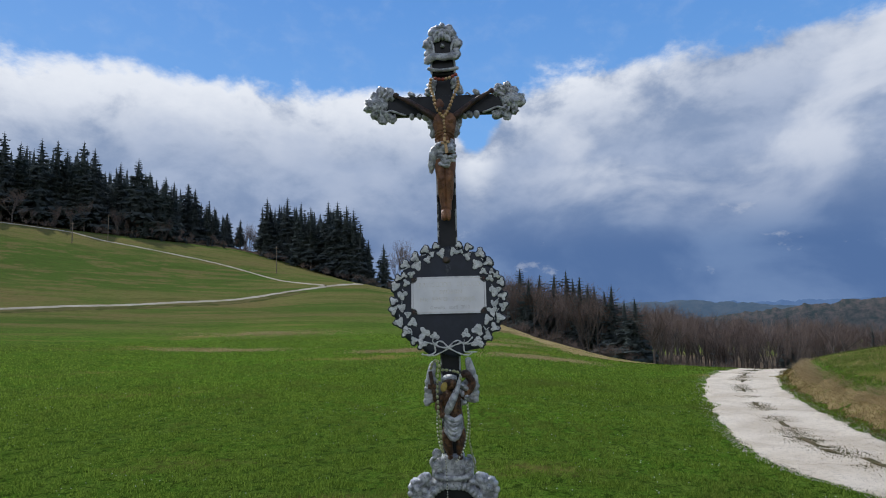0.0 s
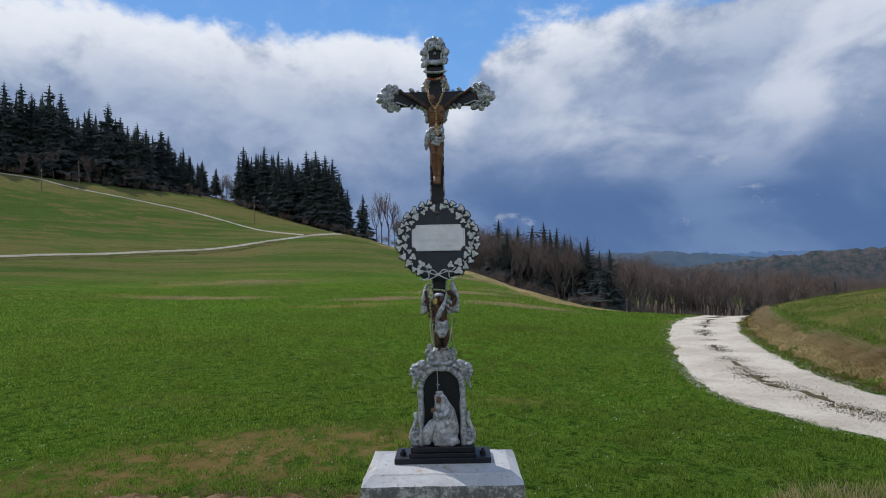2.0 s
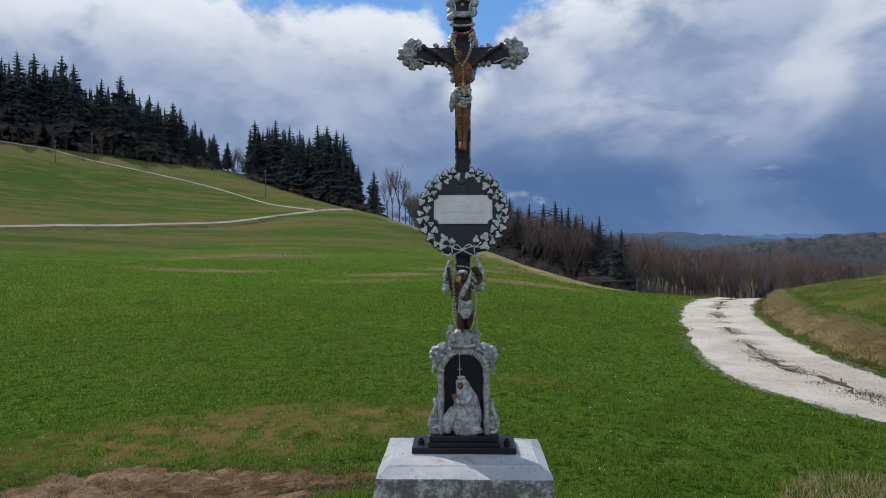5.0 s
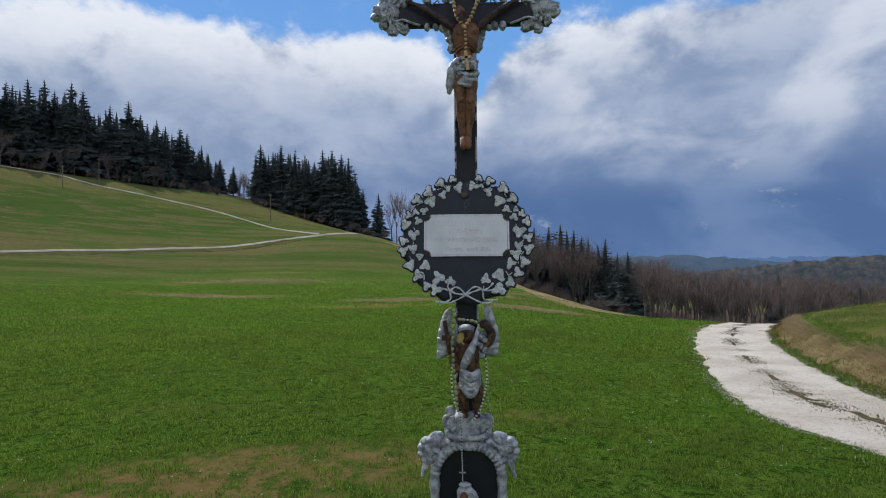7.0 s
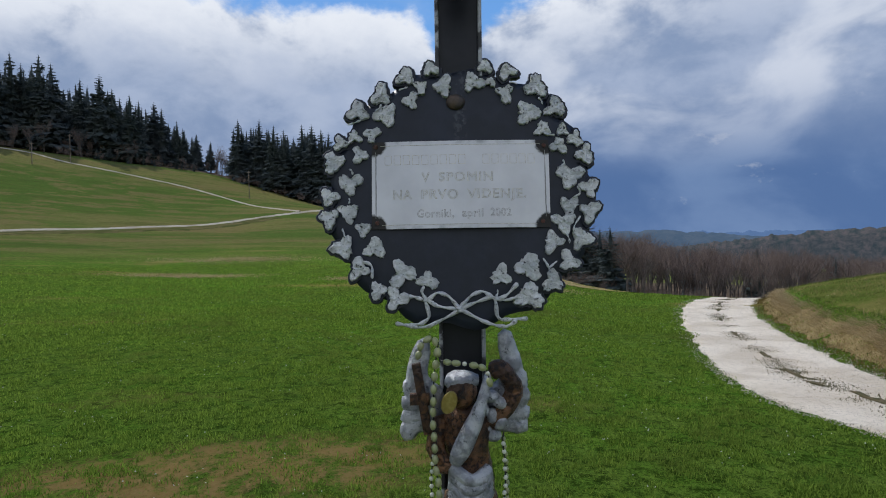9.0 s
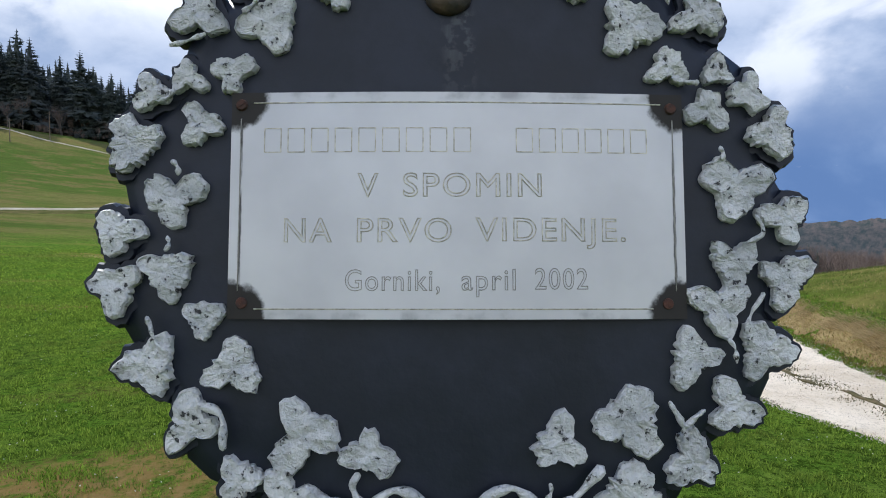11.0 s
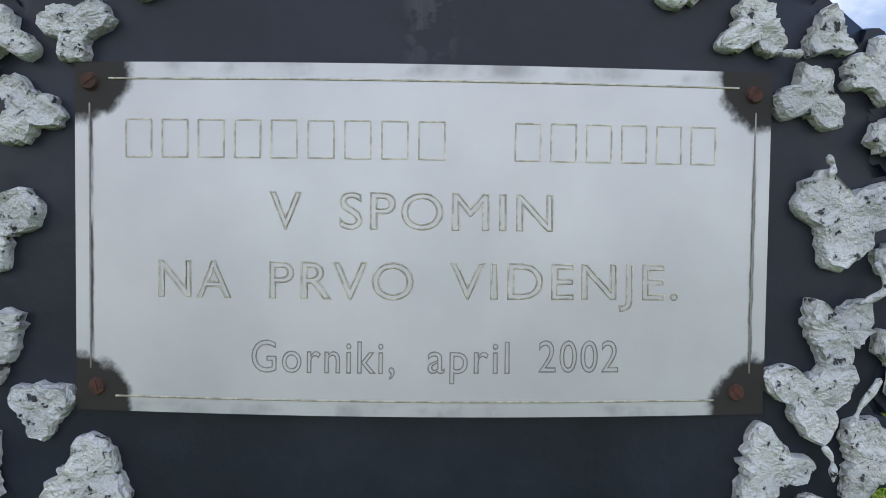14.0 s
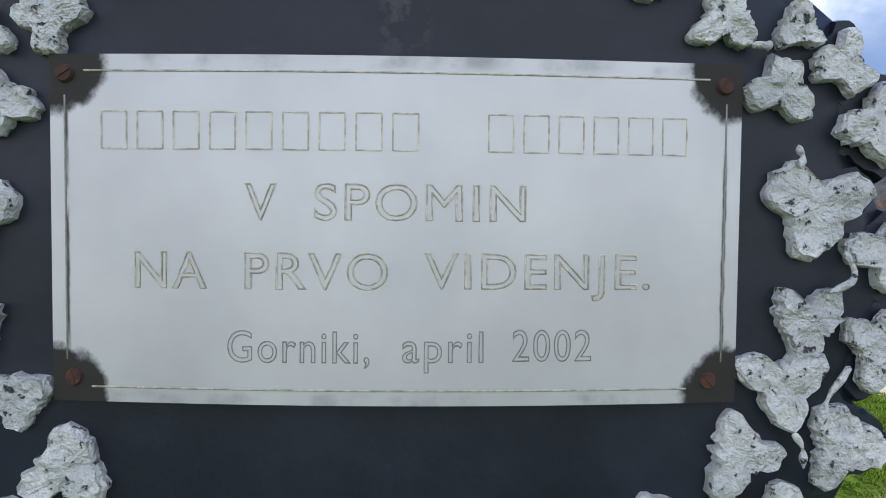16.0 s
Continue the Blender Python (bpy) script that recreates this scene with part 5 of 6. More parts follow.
def tree_thing(name, label, meshes, at, h, wide=1.0):
    """A tree from shared part meshes of one-metre height."""
    ob = new(name)
    tagged(ob, label, "tree")
    ob.matrix_basis = Matrix.Translation(at) @ Matrix.Rotation(random.uniform(0, 6.28), 4, "Z") @ Matrix.Diagonal((h * wide, h * wide, h, 1))
    for pn, me in meshes:
        p = new(pn, me)
        p.parent = ob
    return ob


def as_mesh(name, bm, mat_, smooth_=False):
    me = bpy.data.meshes.new(name)
    bm.normal_update()
    bm.to_mesh(me)
    bm.free()
    me.materials.append(mat_)
    if smooth_:
        me.polygons.foreach_set("use_smooth", [True] * len(me.polygons))
    return me


SPRUCES = [[("trunk", as_mesh("trunk", trunk_mesh(s), BARK)), ("crown", as_mesh("crown", spruce_mesh(s, low), NEEDLES))] for s, low in ((1, 0.05), (2, 0.10), (3, 0.16), (4, 0.07), (5, 0.28))]
FAR_SPRUCES = [as_mesh("crown", spruce_mesh(s, 0.08, 22, 8, False), NEEDLES) for s in (6, 7, 8)]
BARES = []
for s_, spread_, first_, stems_ in ((11, 0.42, 0.26, 1), (12, 0.5, 0.2, 1), (13, 0.36, 0.24, 3), (14, 0.46, 0.3, 2), (15, 0.55, 0.16, 1)):
    wd, tw = bare_mesh(s_, spread_, first_, stems_)
    BARES.append([("trunk", as_mesh("trunk", wd, BARK)), ("crown", as_mesh("crown", tw, TWIG))])


SKY_AZ = [-62, -41, -35, -33.6, -31, -29, -27, -25, -23.5, -22.3, -21.5, -20.4, -18, -15.8, -14, -12, -11, -9.6, -6, -3, 2.4, 4, 8, 10.5, 12.5, 14.5, 16.6, 18.6, 21.7, 27.6, 31.6, 34.5, 48]
SKY_EL = [0.285, 0.264, 0.262, 0.240, 0.240, 0.222, 0.208, 0.185, 0.168, 0.155, 0.135, 0.185, 0.192, 0.180, 0.189, 0.180, 0.150, 0.102, 0.085, 0.078, 0.066, 0.060, 0.052, 0.044, 0.028, 0.014, 0.009, -0.001, -0.016, -0.020, -0.025, -0.030, -0.028]


def skyline(azd):
    """How steeply the tree tops rise over the eye, by azimuth."""
    return float(np.interp(azd, SKY_AZ, SKY_EL))


rng = random.Random(5)


def plant(azd, d, kind, fac=1.0, least=3.0, most=38.0, rise=None, wide=None):
    """A tree by azimuth and distance; its top reaches fac of the skyline, or the given rise."""
    x, y = polar(azd, d)
    g = ground_z(x, y)
    h = min(max((1.6 + (skyline(azd) if rise is None else rise) * math.hypot(x, y + 2) - g) * fac, least), most)
    if kind == "spruce":
        return tree_thing("spruce_tree", "tall dark green spruce at the edge of the wood", rng.choice(SPRUCES), (x, y, g - 0.1), h, wide or rng.uniform(0.85, 1.15))
    return tree_thing("bare_tree", "leafless grey-brown tree at the edge of the wood", rng.choice(BARES), (x, y, g - 0.1), h, wide or rng.uniform(0.9, 1.2))


# hill wood: the trees that stand out on the skyline, then those between them, then leafless ones at the foot
for azd, rise in ((-40.7, 0.265), (-39.6, 0.253), (-38.2, 0.262), (-37.1, 0.264), (-36.2, 0.242), (-35.2, 0.266), (-34.4, 0.256), (-32.4, 0.238), (-31.0, 0.247), (-30.1, 0.229), (-28.8, 0.222), (-28.1, 0.214), (-26.9, 0.213), (-26.3, 0.205), (-25.1, 0.187), (-23.5, 0.168), (-22.3, 0.157)):
    plant(azd, rng.uniform(252, 268), "spruce", 1.0, rise=rise)
for k in range(58):
    azd = -60 + 38 * (k + rng.random()) / 58
    plant(azd, rng.uniform(254, 288), "spruce", rng.choice((0.66, 0.76, 0.84, 0.90, 0.94)))
for k in range(34):
    azd = -58 + 36.5 * (k + rng.random()) / 34
    plant(azd, rng.uniform(243, 255), "bare", rng.uniform(0.18, 0.42), 4)
for k in range(9):
    plant(-32 + 9 * (k + rng.random()) / 9, rng.uniform(238, 246), "spruce", rng.uniform(0.10, 0.22), 3)
# second clump
for azd, rise in ((-19.9, 0.195), (-18.0, 0.196), (-16.7, 0.188), (-15.8, 0.181), (-14.1, 0.191), (-13.2, 0.191), (-12.3, 0.184), (-11.6, 0.178), (-11.0, 0.155), (-10.2, 0.125)):
    plant(azd, 235 - 4.0 * (azd + 21.8) + rng.uniform(-4, 6), "spruce", 1.0, rise=rise, wide=rng.uniform(1.0, 1.2))
for k in range(38):
    azd = -20.6 + 10.4 * (k + rng.random()) / 38
    plant(azd, 238 - 4.0 * (azd + 21.8) + rng.uniform(-2, 24), "spruce", rng.choice((0.7, 0.8, 0.88, 0.94)))
plant(-8.7, 182, "spruce", 1.0, rise=0.116, wide=1.2)
for azd, d, rise in ((-21.9, 245, 0.150), (-21.4, 250, 0.155), (-21.0, 246, 0.145), (-7.4, 150, 0.105), (-6.9, 152, 0.122), (-6.2, 149, 0.126), (-5.6, 155, 0.112), (-4.6, 148, 0.080), (-5.2, 140, 0.070)):
    plant(azd, d, "bare", 1.0, rise=rise, wide=0.8)
# wood behind the meadow's shoulder
for k in range(96):
    azd = -5 + 21.5 * (k + rng.random()) / 96
    d = np.interp(azd, [-5, 3, 9, 16], [150, 112, 98, 88]) + rng.uniform(0, 40)
    plant(azd, float(d), "bare", rng.uniform(0.80, 1.02))
for azd, rise, dd in ((4.8, 0.069, 118), (6.7, 0.057, 116), (8.1, 0.058, 114), (9.2, 0.062, 112), (9.8, 0.050, 110), (10.5, 0.051, 106), (11.2, 0.038, 104), (11.8, 0.036, 102), (12.7, 0.026, 99), (13.4, 0.035, 96), (14.5, 0.010, 92), (15.4, 0.013, 88), (5.6, 0.050, 108)):
    plant(azd, dd, "spruce", 1.0, rise=rise, wide=1.5 if azd == 15.4 else rng.uniform(1.15, 1.45))
# leafless wood in the valley
for k in range(130):
    azd = 16.4 + 32 * (k + rng.random()) / 130
    plant(azd, rng.uniform(95, 165), "bare", rng.uniform(0.80, 1.06), 5)
for azd, f, dd in ((27.8, 1.0, 120), (22.5, 0.85, 130), (33.5, 0.9, 140)):
    plant(azd, dd, "spruce", f)
for azd, d in ((16.9, 74), (17.4, 75), (17.9, 76), (18.4, 73), (20.6, 76)):
    plant(azd, d, "bare", rng.uniform(0.85, 1.0))


def joined(name, label, category, mats, placed):
    """Many far trees as one mesh."""
    V, F, MI, off = [], [], [], 0
    cache = {}
    for me_i, me, m in placed:
        if me.name not in cache:
            cache[me.name] = (np.array([tuple(v.co) for v in me.vertices]), [tuple(p.vertices) for p in me.polygons])
        co, fs = cache[me.name]
        mm_ = np.array(m)
        V.append(co @ mm_[:3, :3].T + mm_[:3, 3])
        F += [tuple(i + off for i in f) for f in fs]
        MI += [me_i] * len(fs)
        off += len(co)
    me = bpy.data.meshes.new(name)
    me.from_pydata(np.concatenate(V).tolist(), [], F)
    for m_ in mats:
        me.materials.append(m_)
    me.polygons.foreach_set("material_index", MI)
    return tagged(new(name, me), label, category, kind="stuff")


placed = []
for k in range(300):
    azd, d = rng.uniform(-62, -23.5), rng.uniform(275, 380)
    x, y = polar(azd, d)
    g = ground_z(x, y)
    h = min(max((1.6 + skyline(azd) * d - g) * rng.uniform(0.72, 0.95), 6), 36)
    placed.append((0, FAR_SPRUCES[k % 3], Matrix.Translation((x, y, g)) @ Matrix.Rotation(k, 4, "Z") @ Matrix.Diagonal((h * 1.1, h * 1.1, h, 1))))
for k in range(60):
    azd = rng.uniform(-20, -11)
    d = 262 - 4.0 * (azd + 21.8) + rng.uniform(0, 40)
    x, y = polar(azd, d)
    g = ground_z(x, y)
    h = min(max((1.6 + skyline(azd) * d - g) * rng.uniform(0.7, 0.94), 6), 32)
    placed.append((0, FAR_SPRUCES[k % 3], Matrix.Translation((x, y, g)) @ Matrix.Rotation(k, 4, "Z") @ Matrix.Diagonal((h * 1.1, h * 1.1, h, 1))))
joined("far_spruce_wood", "dense dark spruce wood covering the hilltop", "forest", [NEEDLES], placed)
placed = []
for k in range(230):
    azd, d = rng.uniform(-4, 50), rng.uniform(140, 330)
    x, y = polar(azd, d)
    g = ground_z(x, y)
    h = min(max((1.6 + skyline(azd) * d - g) * rng.uniform(0.75, 0.98), 7), 24)
    m = Matrix.Translation((x, y, g)) @ Matrix.Rotation(k, 4, "Z") @ Matrix.Diagonal((h, h, h, 1))
    placed += [(0, BARES[k % 5][0][1], m), (1, BARES[k % 5][1][1], m)]
joined("far_bare_wood", "leafless brown wood filling the valley", "forest", [BARK, TWIG], placed)
# brush at the feet of the woods
placed = []
for k in range(480):
    if k < 150:
        azd, d = rng.uniform(-60, -23.5), rng.uniform(238, 262)
    elif k < 210:
        azd = rng.uniform(-22, -9)
        d = 228 - 4.0 * (azd + 21.8) + rng.uniform(-6, 8)
    elif k < 310:
        azd = rng.uniform(-9, 15)
        d = float(np.interp(azd, [-9, -5, 3, 9, 15], [158, 140, 104, 92, 84])) + rng.uniform(-4, 12)
    else:
        azd, d = rng.uniform(15, 46), rng.uniform(84, 130)
    x, y = polar(azd, d)
    h = rng.uniform(2.0, 4.5)
    placed.append((0, BARES[k % 5][1][1], Matrix.Translation((x, y, ground_z(x, y) - h * 0.25)) @ Matrix.Rotation(k, 4, "Z") @ Matrix.Diagonal((h * 1.5, h * 1.5, h, 1))))
joined("brushwood", "leafless brown brushwood along the wood's edge", "bushes", [TWIG], placed)


# leaf litter under the woods
LITTER = surface("leaf_litter", (0.075, 0.055, 0.038), (0.125, 0.095, 0.066), 0.12, 1.0, fine=1.5, spec=0.0)
strip("valley_wood_floor", smooth_line([polar(14.5, 205), polar(20, 202), polar(28, 200), polar(36, 200), polar(48, 200)], 10), 108, 0.8, LITTER, "brown leaf litter under the valley wood", "wood floor", 25, 3.0)
strip("shoulder_wood_floor", smooth_line([polar(-6, 222), polar(-2, 190), polar(3, 146), polar(9, 124), polar(14.5, 112)], 10), lambda f: 5 + 15 * min(1.0, 1.6 * f), 0.3, LITTER, "brown leaf litter under the mixed wood", "wood floor", 15, 3.0)
strip("hill_wood_floor", smooth_line([polar(-62, 296), polar(-45, 292), polar(-30, 290), polar(-22, 282), polar(-14, 256), polar(-9, 230)], 10), 34, 0.4, LITTER, "brown leaf litter under the hill wood", "wood floor", 19, 3.0)


ROUGH_SLOPE = surface("rough_slope_grass", (0.070, 0.066, 0.026), (0.135, 0.105, 0.052), 0.25, 1.0, fine=3.0, strength=0.8, dist=0.08, spec=0.0)
strip("valley_slope", smooth_line([polar(14, 70), polar(20, 70), polar(28, 68), polar(38, 66), polar(48, 64)], 14), 17, 0.12, ROUGH_SLOPE, "rough olive-brown grass slope falling to the valley", "slope", 21, 1.5)


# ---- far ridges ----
# bluish tones and a blue emission stand in for the distance haze
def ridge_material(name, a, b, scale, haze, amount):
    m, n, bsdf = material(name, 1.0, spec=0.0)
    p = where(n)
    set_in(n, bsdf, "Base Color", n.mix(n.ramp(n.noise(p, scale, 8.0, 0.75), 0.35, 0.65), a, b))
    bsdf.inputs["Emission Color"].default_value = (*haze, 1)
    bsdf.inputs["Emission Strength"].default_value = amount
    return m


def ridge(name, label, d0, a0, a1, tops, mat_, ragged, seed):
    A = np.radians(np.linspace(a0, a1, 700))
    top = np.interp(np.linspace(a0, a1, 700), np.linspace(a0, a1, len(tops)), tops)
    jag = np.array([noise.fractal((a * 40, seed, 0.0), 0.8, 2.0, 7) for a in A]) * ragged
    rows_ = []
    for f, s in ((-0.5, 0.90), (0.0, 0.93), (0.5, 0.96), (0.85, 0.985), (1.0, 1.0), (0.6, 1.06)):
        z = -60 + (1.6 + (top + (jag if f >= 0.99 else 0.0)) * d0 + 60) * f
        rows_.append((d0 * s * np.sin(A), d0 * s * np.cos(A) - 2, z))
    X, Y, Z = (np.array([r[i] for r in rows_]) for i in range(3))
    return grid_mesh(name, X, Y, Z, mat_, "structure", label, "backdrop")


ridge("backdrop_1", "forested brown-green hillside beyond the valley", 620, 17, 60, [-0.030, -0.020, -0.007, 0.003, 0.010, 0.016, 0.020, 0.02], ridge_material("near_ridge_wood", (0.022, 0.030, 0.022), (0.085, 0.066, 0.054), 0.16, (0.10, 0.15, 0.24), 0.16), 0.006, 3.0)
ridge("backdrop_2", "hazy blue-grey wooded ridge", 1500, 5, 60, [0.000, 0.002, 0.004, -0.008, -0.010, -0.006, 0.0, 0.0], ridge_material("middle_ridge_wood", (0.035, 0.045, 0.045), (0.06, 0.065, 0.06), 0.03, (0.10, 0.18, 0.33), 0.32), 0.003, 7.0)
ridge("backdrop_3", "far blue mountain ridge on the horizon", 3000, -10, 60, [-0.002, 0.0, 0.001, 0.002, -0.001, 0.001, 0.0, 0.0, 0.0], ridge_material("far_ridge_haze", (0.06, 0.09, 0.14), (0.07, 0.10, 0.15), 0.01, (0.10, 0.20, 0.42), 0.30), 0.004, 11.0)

# ---- poles on the hillside ----
POLEWOOD = surface("weathered_pole_wood", (0.16, 0.13, 0.10), (0.24, 0.20, 0.16), 1.5, 0.9, fine=14.0, spec=0.1)
for azd, d, h in ((-35.8, 205, 6.5), (-33.2, 220, 9.0), (-19.0, 178, 8.0)):
    x, y = polar(azd, d)
    g = ground_z(x, y)
    pole = thing("utility_pole", "thin weathered wooden utility pole on the hillside", "pole", "hillside poles", (x, y, g))
    bm = bmesh.new()
    limb(bm, [(0, 0, -0.5), (0, 0, h * 0.5), (0, 0, h)], [0.13, 0.12, 0.10], seg=8)
    part("post", bm, POLEWOOD, pole)
    bm = bmesh.new()
    box(bm, -0.6, 0.6, -0.08, 0.08, h - 0.6, h - 0.45, 0.02)
    part("crossarm", bm, POLEWOOD, pole, flat=True)


# ---- verges, soil, grass ----
PALESTRAW = surface("pale_dry_grass", (0.21, 0.165, 0.070), (0.32, 0.245, 0.115), 0.5, 1.0, fine=9.0, strength=0.9, dist=0.06, spec=0.0)
DARKBANK = surface("dark_bank_grass", (0.060, 0.068, 0.022), (0.13, 0.11, 0.05), 0.4, 1.0, fine=5.0, strength=0.9, dist=0.08, spec=0.0)
STRAW = surface("dry_straw_grass", (0.15, 0.108, 0.045), (0.25, 0.190, 0.088), 1.6, 0.95, fine=22.0, strength=0.9, dist=0.06, spec=0.05)


def offset_line(line, off):
    out = []
    for i, p in enumerate(line):
        d = (line[min(i + 1, len(line) - 1)] - line[max(i - 1, 0)]).normalized()
        out.append(p + Vector((d.y, -d.x)) * off)
    return out


RL = smooth_line(ROAD_MID, 24)
strip("bank_verge", offset_line(RL[30:190], ROAD_HALF + 0.62), 0.48, 0.03, STRAW, "dry straw-coloured bank beside the track", "bank", 7, 0.5)


def bank_grass():
    m, n, bsdf = material("bank_grass", 1.0, spec=0.0)
    p = where(n)
    a, b, c = n.noise(p, 0.35, 5.0, 0.6), n.noise(p, 4.0, 6.0, 0.7), n.noise(p, 26.0, 4.0, 0.7)
    col = n.mix(n.ramp(a, 0.38, 0.62), (0.085, 0.118, 0.020), (0.145, 0.135, 0.040))
    col = n.mix(n.math("MULTIPLY", n.ramp(b, 0.45, 0.7), 0.6), col, (0.05, 0.055, 0.012))
    col = n.mix(n.math("MULTIPLY", n.ramp(c, 0.5, 0.75), 0.5), col, (0.03, 0.03, 0.008))
    set_in(n, bsdf, "Base Color", col)
    bump(n, bsdf, n.math("ADD", b, n.math("MULTIPLY", c, 0.5)), 1.0, 0.10)
    return m


strip("bank_top", offset_line(RL[26:200], ROAD_HALF + 6.6), 5.4, 0.04, bank_grass(), "olive and dry grass on the raised bank", "bank", 25, 0.8)


def patch(name, label, cx, cy, rx, ry, mat_, seed, lift=0.02, kind="structure", turn=0.0, fine=4, clods=0.0):
    """A ragged patch lying on the ground."""
    A = np.linspace(0, 2 * math.pi, 40 * fine, endpoint=False) if fine > 4 else np.linspace(0, 2 * math.pi, 120, endpoint=False)
    edge_ = np.array([0.72 + 0.45 * noise.noise((math.cos(a) * 2.2, math.sin(a) * 2.2, seed)) + 0.16 * noise.noise((math.cos(a) * 9, math.sin(a) * 9, seed)) for a in A])
    R = np.concatenate([np.linspace(0.02, 0.92, fine), [0.96, 1.0]])
    ct, st = math.cos(turn), math.sin(turn)
    U, W = R[:, None] * np.cos(A) * edge_ * rx, R[:, None] * np.sin(A) * edge_ * ry
    X, Y = cx + U * ct - W * st, cy + U * st + W * ct
    Z = height(X.ravel(), Y.ravel()).reshape(X.shape) + lift * np.where(R > 0.99, -1.5, np.where(R > 0.94, 0.5, 1.0))[:, None] + 0.012 * waves(X, Y, 9.0, seed)
    if clods:
        Z = Z + clods * np.array([noise.fractal((a * 6, b * 6, seed), 0.7, 2.0, 5) for a, b in zip(X.ravel(), Y.ravel())]).reshape(X.shape)
    return grid_mesh(name, X, Y, Z, mat_, kind, label, "soil", wrap=True)


patch("soil_patch", "bare brown churned soil in the grass", -4.3, 3.30, 4.4, 1.30, SOIL, 2.0, 0.03, turn=0.20, fine=28, clods=0.030)
for k, (t, off, rx) in enumerate(((0.30, 0.1, 0.9), (0.345, -0.15, 0.5), (0.39, 0.0, 1.0), (0.45, 0.05, 0.8), (0.50, -0.05, 1.1), (0.56, 0.0, 0.9), (0.62, 0.05, 1.2), (0.68, 0.0, 1.0), (0.74, 0.0, 1.3))):
    i = int(t * (len(RL) - 1))
    d = (RL[i + 1] - RL[i - 1]).normalized()
    c = RL[i] + Vector((d.y, -d.x)) * off
    patch("track_tuft_patch", "thin dark grass and dirt between the wheel tracks", c.x, c.y, rx * 0.8, 0.09, SOILDARK if k else (SOILDARK := surface("dark_track_dirt", (0.12, 0.095, 0.055), (0.065, 0.062, 0.028), 7.0, 0.95, fine=30.0, strength=0.9, dist=0.03, spec=0.05)), 10.0 + k, 0.055, turn=math.atan2(d.y, d.x))


def blade_material(name, a, b):
    m, n, bsdf = material(name, 0.9, spec=0.04)
    isl = n.add("ShaderNodeNewGeometry").outputs["Random Per Island"]
    big = n.noise(where(n), 0.5, 4.0)
    col = n.mix(isl, a, b)
    wide_ = n.noise(where(n), 0.13, 4.0)
    col = n.mix(n.math("MULTIPLY", n.ramp(n.math("ADD", n.math("MULTIPLY", big, 0.5), n.math("MULTIPLY", wide_, 0.5)), 0.48, 0.66), 0.6), col, tuple(c * 0.55 + d * 0.45 for c, d in zip(a, (0.20, 0.16, 0.06))))
    set_in(n, bsdf, "Base Color", col)
    back = n.add("ShaderNodeBsdfTranslucent", {0: col})
    both_ = n.add("ShaderNodeMixShader", {0: 0.4, 1: bsdf.outputs[0], 2: back.outputs[0]})
    n.add("ShaderNodeOutputMaterial", {0: both_.outputs[0]}, is_active_output=True)
    return m


def blades(name, label, xs, ys, mat_, h0, h1, w0, lean=0.6, seed=1, lift=0.0, tall=1.0, drift=(0.0, 0.0), drop=0.0):
    """Single grass blades, all in one mesh."""
    r = np.random.default_rng(seed)
    n_ = len(xs)
    z = height(xs, ys) - 0.01 + lift
    h = r.uniform(h0, h1, n_) * tall
    a = r.uniform(0, 2 * np.pi, n_)
    l = r.uniform(0, lean, n_) * h
    la = r.uniform(0, 2 * np.pi, n_)
    wx, wy = np.cos(a) * w0, np.sin(a) * w0
    v = np.empty((n_, 3, 3))
    v[:, 0] = np.stack([xs - wx, ys - wy, z], 1)
    v[:, 1] = np.stack([xs + wx, ys + wy, z], 1)
    v[:, 2] = np.stack([xs + l * np.cos(la) + drift[0] * h, ys + l * np.sin(la) + drift[1] * h, z + h * (1 - drop)], 1)
    me = bpy.data.meshes.new(name)
    me.vertices.add(n_ * 3)
    me.vertices.foreach_set("co", v.ravel())
    me.loops.add(n_ * 3)
    me.loops.foreach_set("vertex_index", np.arange(n_ * 3))
    me.polygons.add(n_)
    me.polygons.foreach_set("loop_start", np.arange(n_) * 3)
    me.update(calc_edges=True)
    me.materials.append(mat_)
    return tagged(new(name, me), label, "grass", kind="stuff")


def keep_off(xs, ys, patchy=True):
    side = road_side(xs, ys)
    ok = np.abs(side) > ROAD_HALF - 0.15 + 0.25 * np.sin(xs * 3.1) * np.sin(ys * 2.3)
    u, v_ = xs + 4.3, ys - 3.30
    ok &= ((u * 0.980 + v_ * 0.20) / 3.5) ** 2 + ((v_ * 0.980 - u * 0.20) / 1.0) ** 2 > 0.8 + 0.25 * np.sin(xs * 5.0 + 3 * np.sin(ys * 4))
    return ok


def lattice(x, y, size, seed):
    """Smooth random field between 0 and 1 with cells of the given size."""
    g = np.random.default_rng(seed).random((257, 257))
    u, v = x / size + 1000.37, y / size + 1000.81
    i, j = np.floor(u).astype(int), np.floor(v).astype(int)
    fu, fv = u - i, v - j
    fu, fv = fu * fu * (3 - 2 * fu), fv * fv * (3 - 2 * fv)
    i, j = i % 256, j % 256
    return (g[i, j] * (1 - fu) + g[i + 1, j] * fu) * (1 - fv) + (g[i, j + 1] * (1 - fu) + g[i + 1, j + 1] * fu) * fv


def worn_turf(x, y):
    """How thin and dry the turf is round the trodden patch beside the bare soil."""
    e = 1.15 - ((x + 3.0) / 3.6) ** 2 - ((y - 6.6 - 0.25 * x) / 1.5) ** 2
    return np.clip(e, 0, 1) * smooth(lattice(x, y, 0.5, 31) * 0.6 + lattice(x, y, 0.17, 32) * 0.4, 0.35, 0.6)


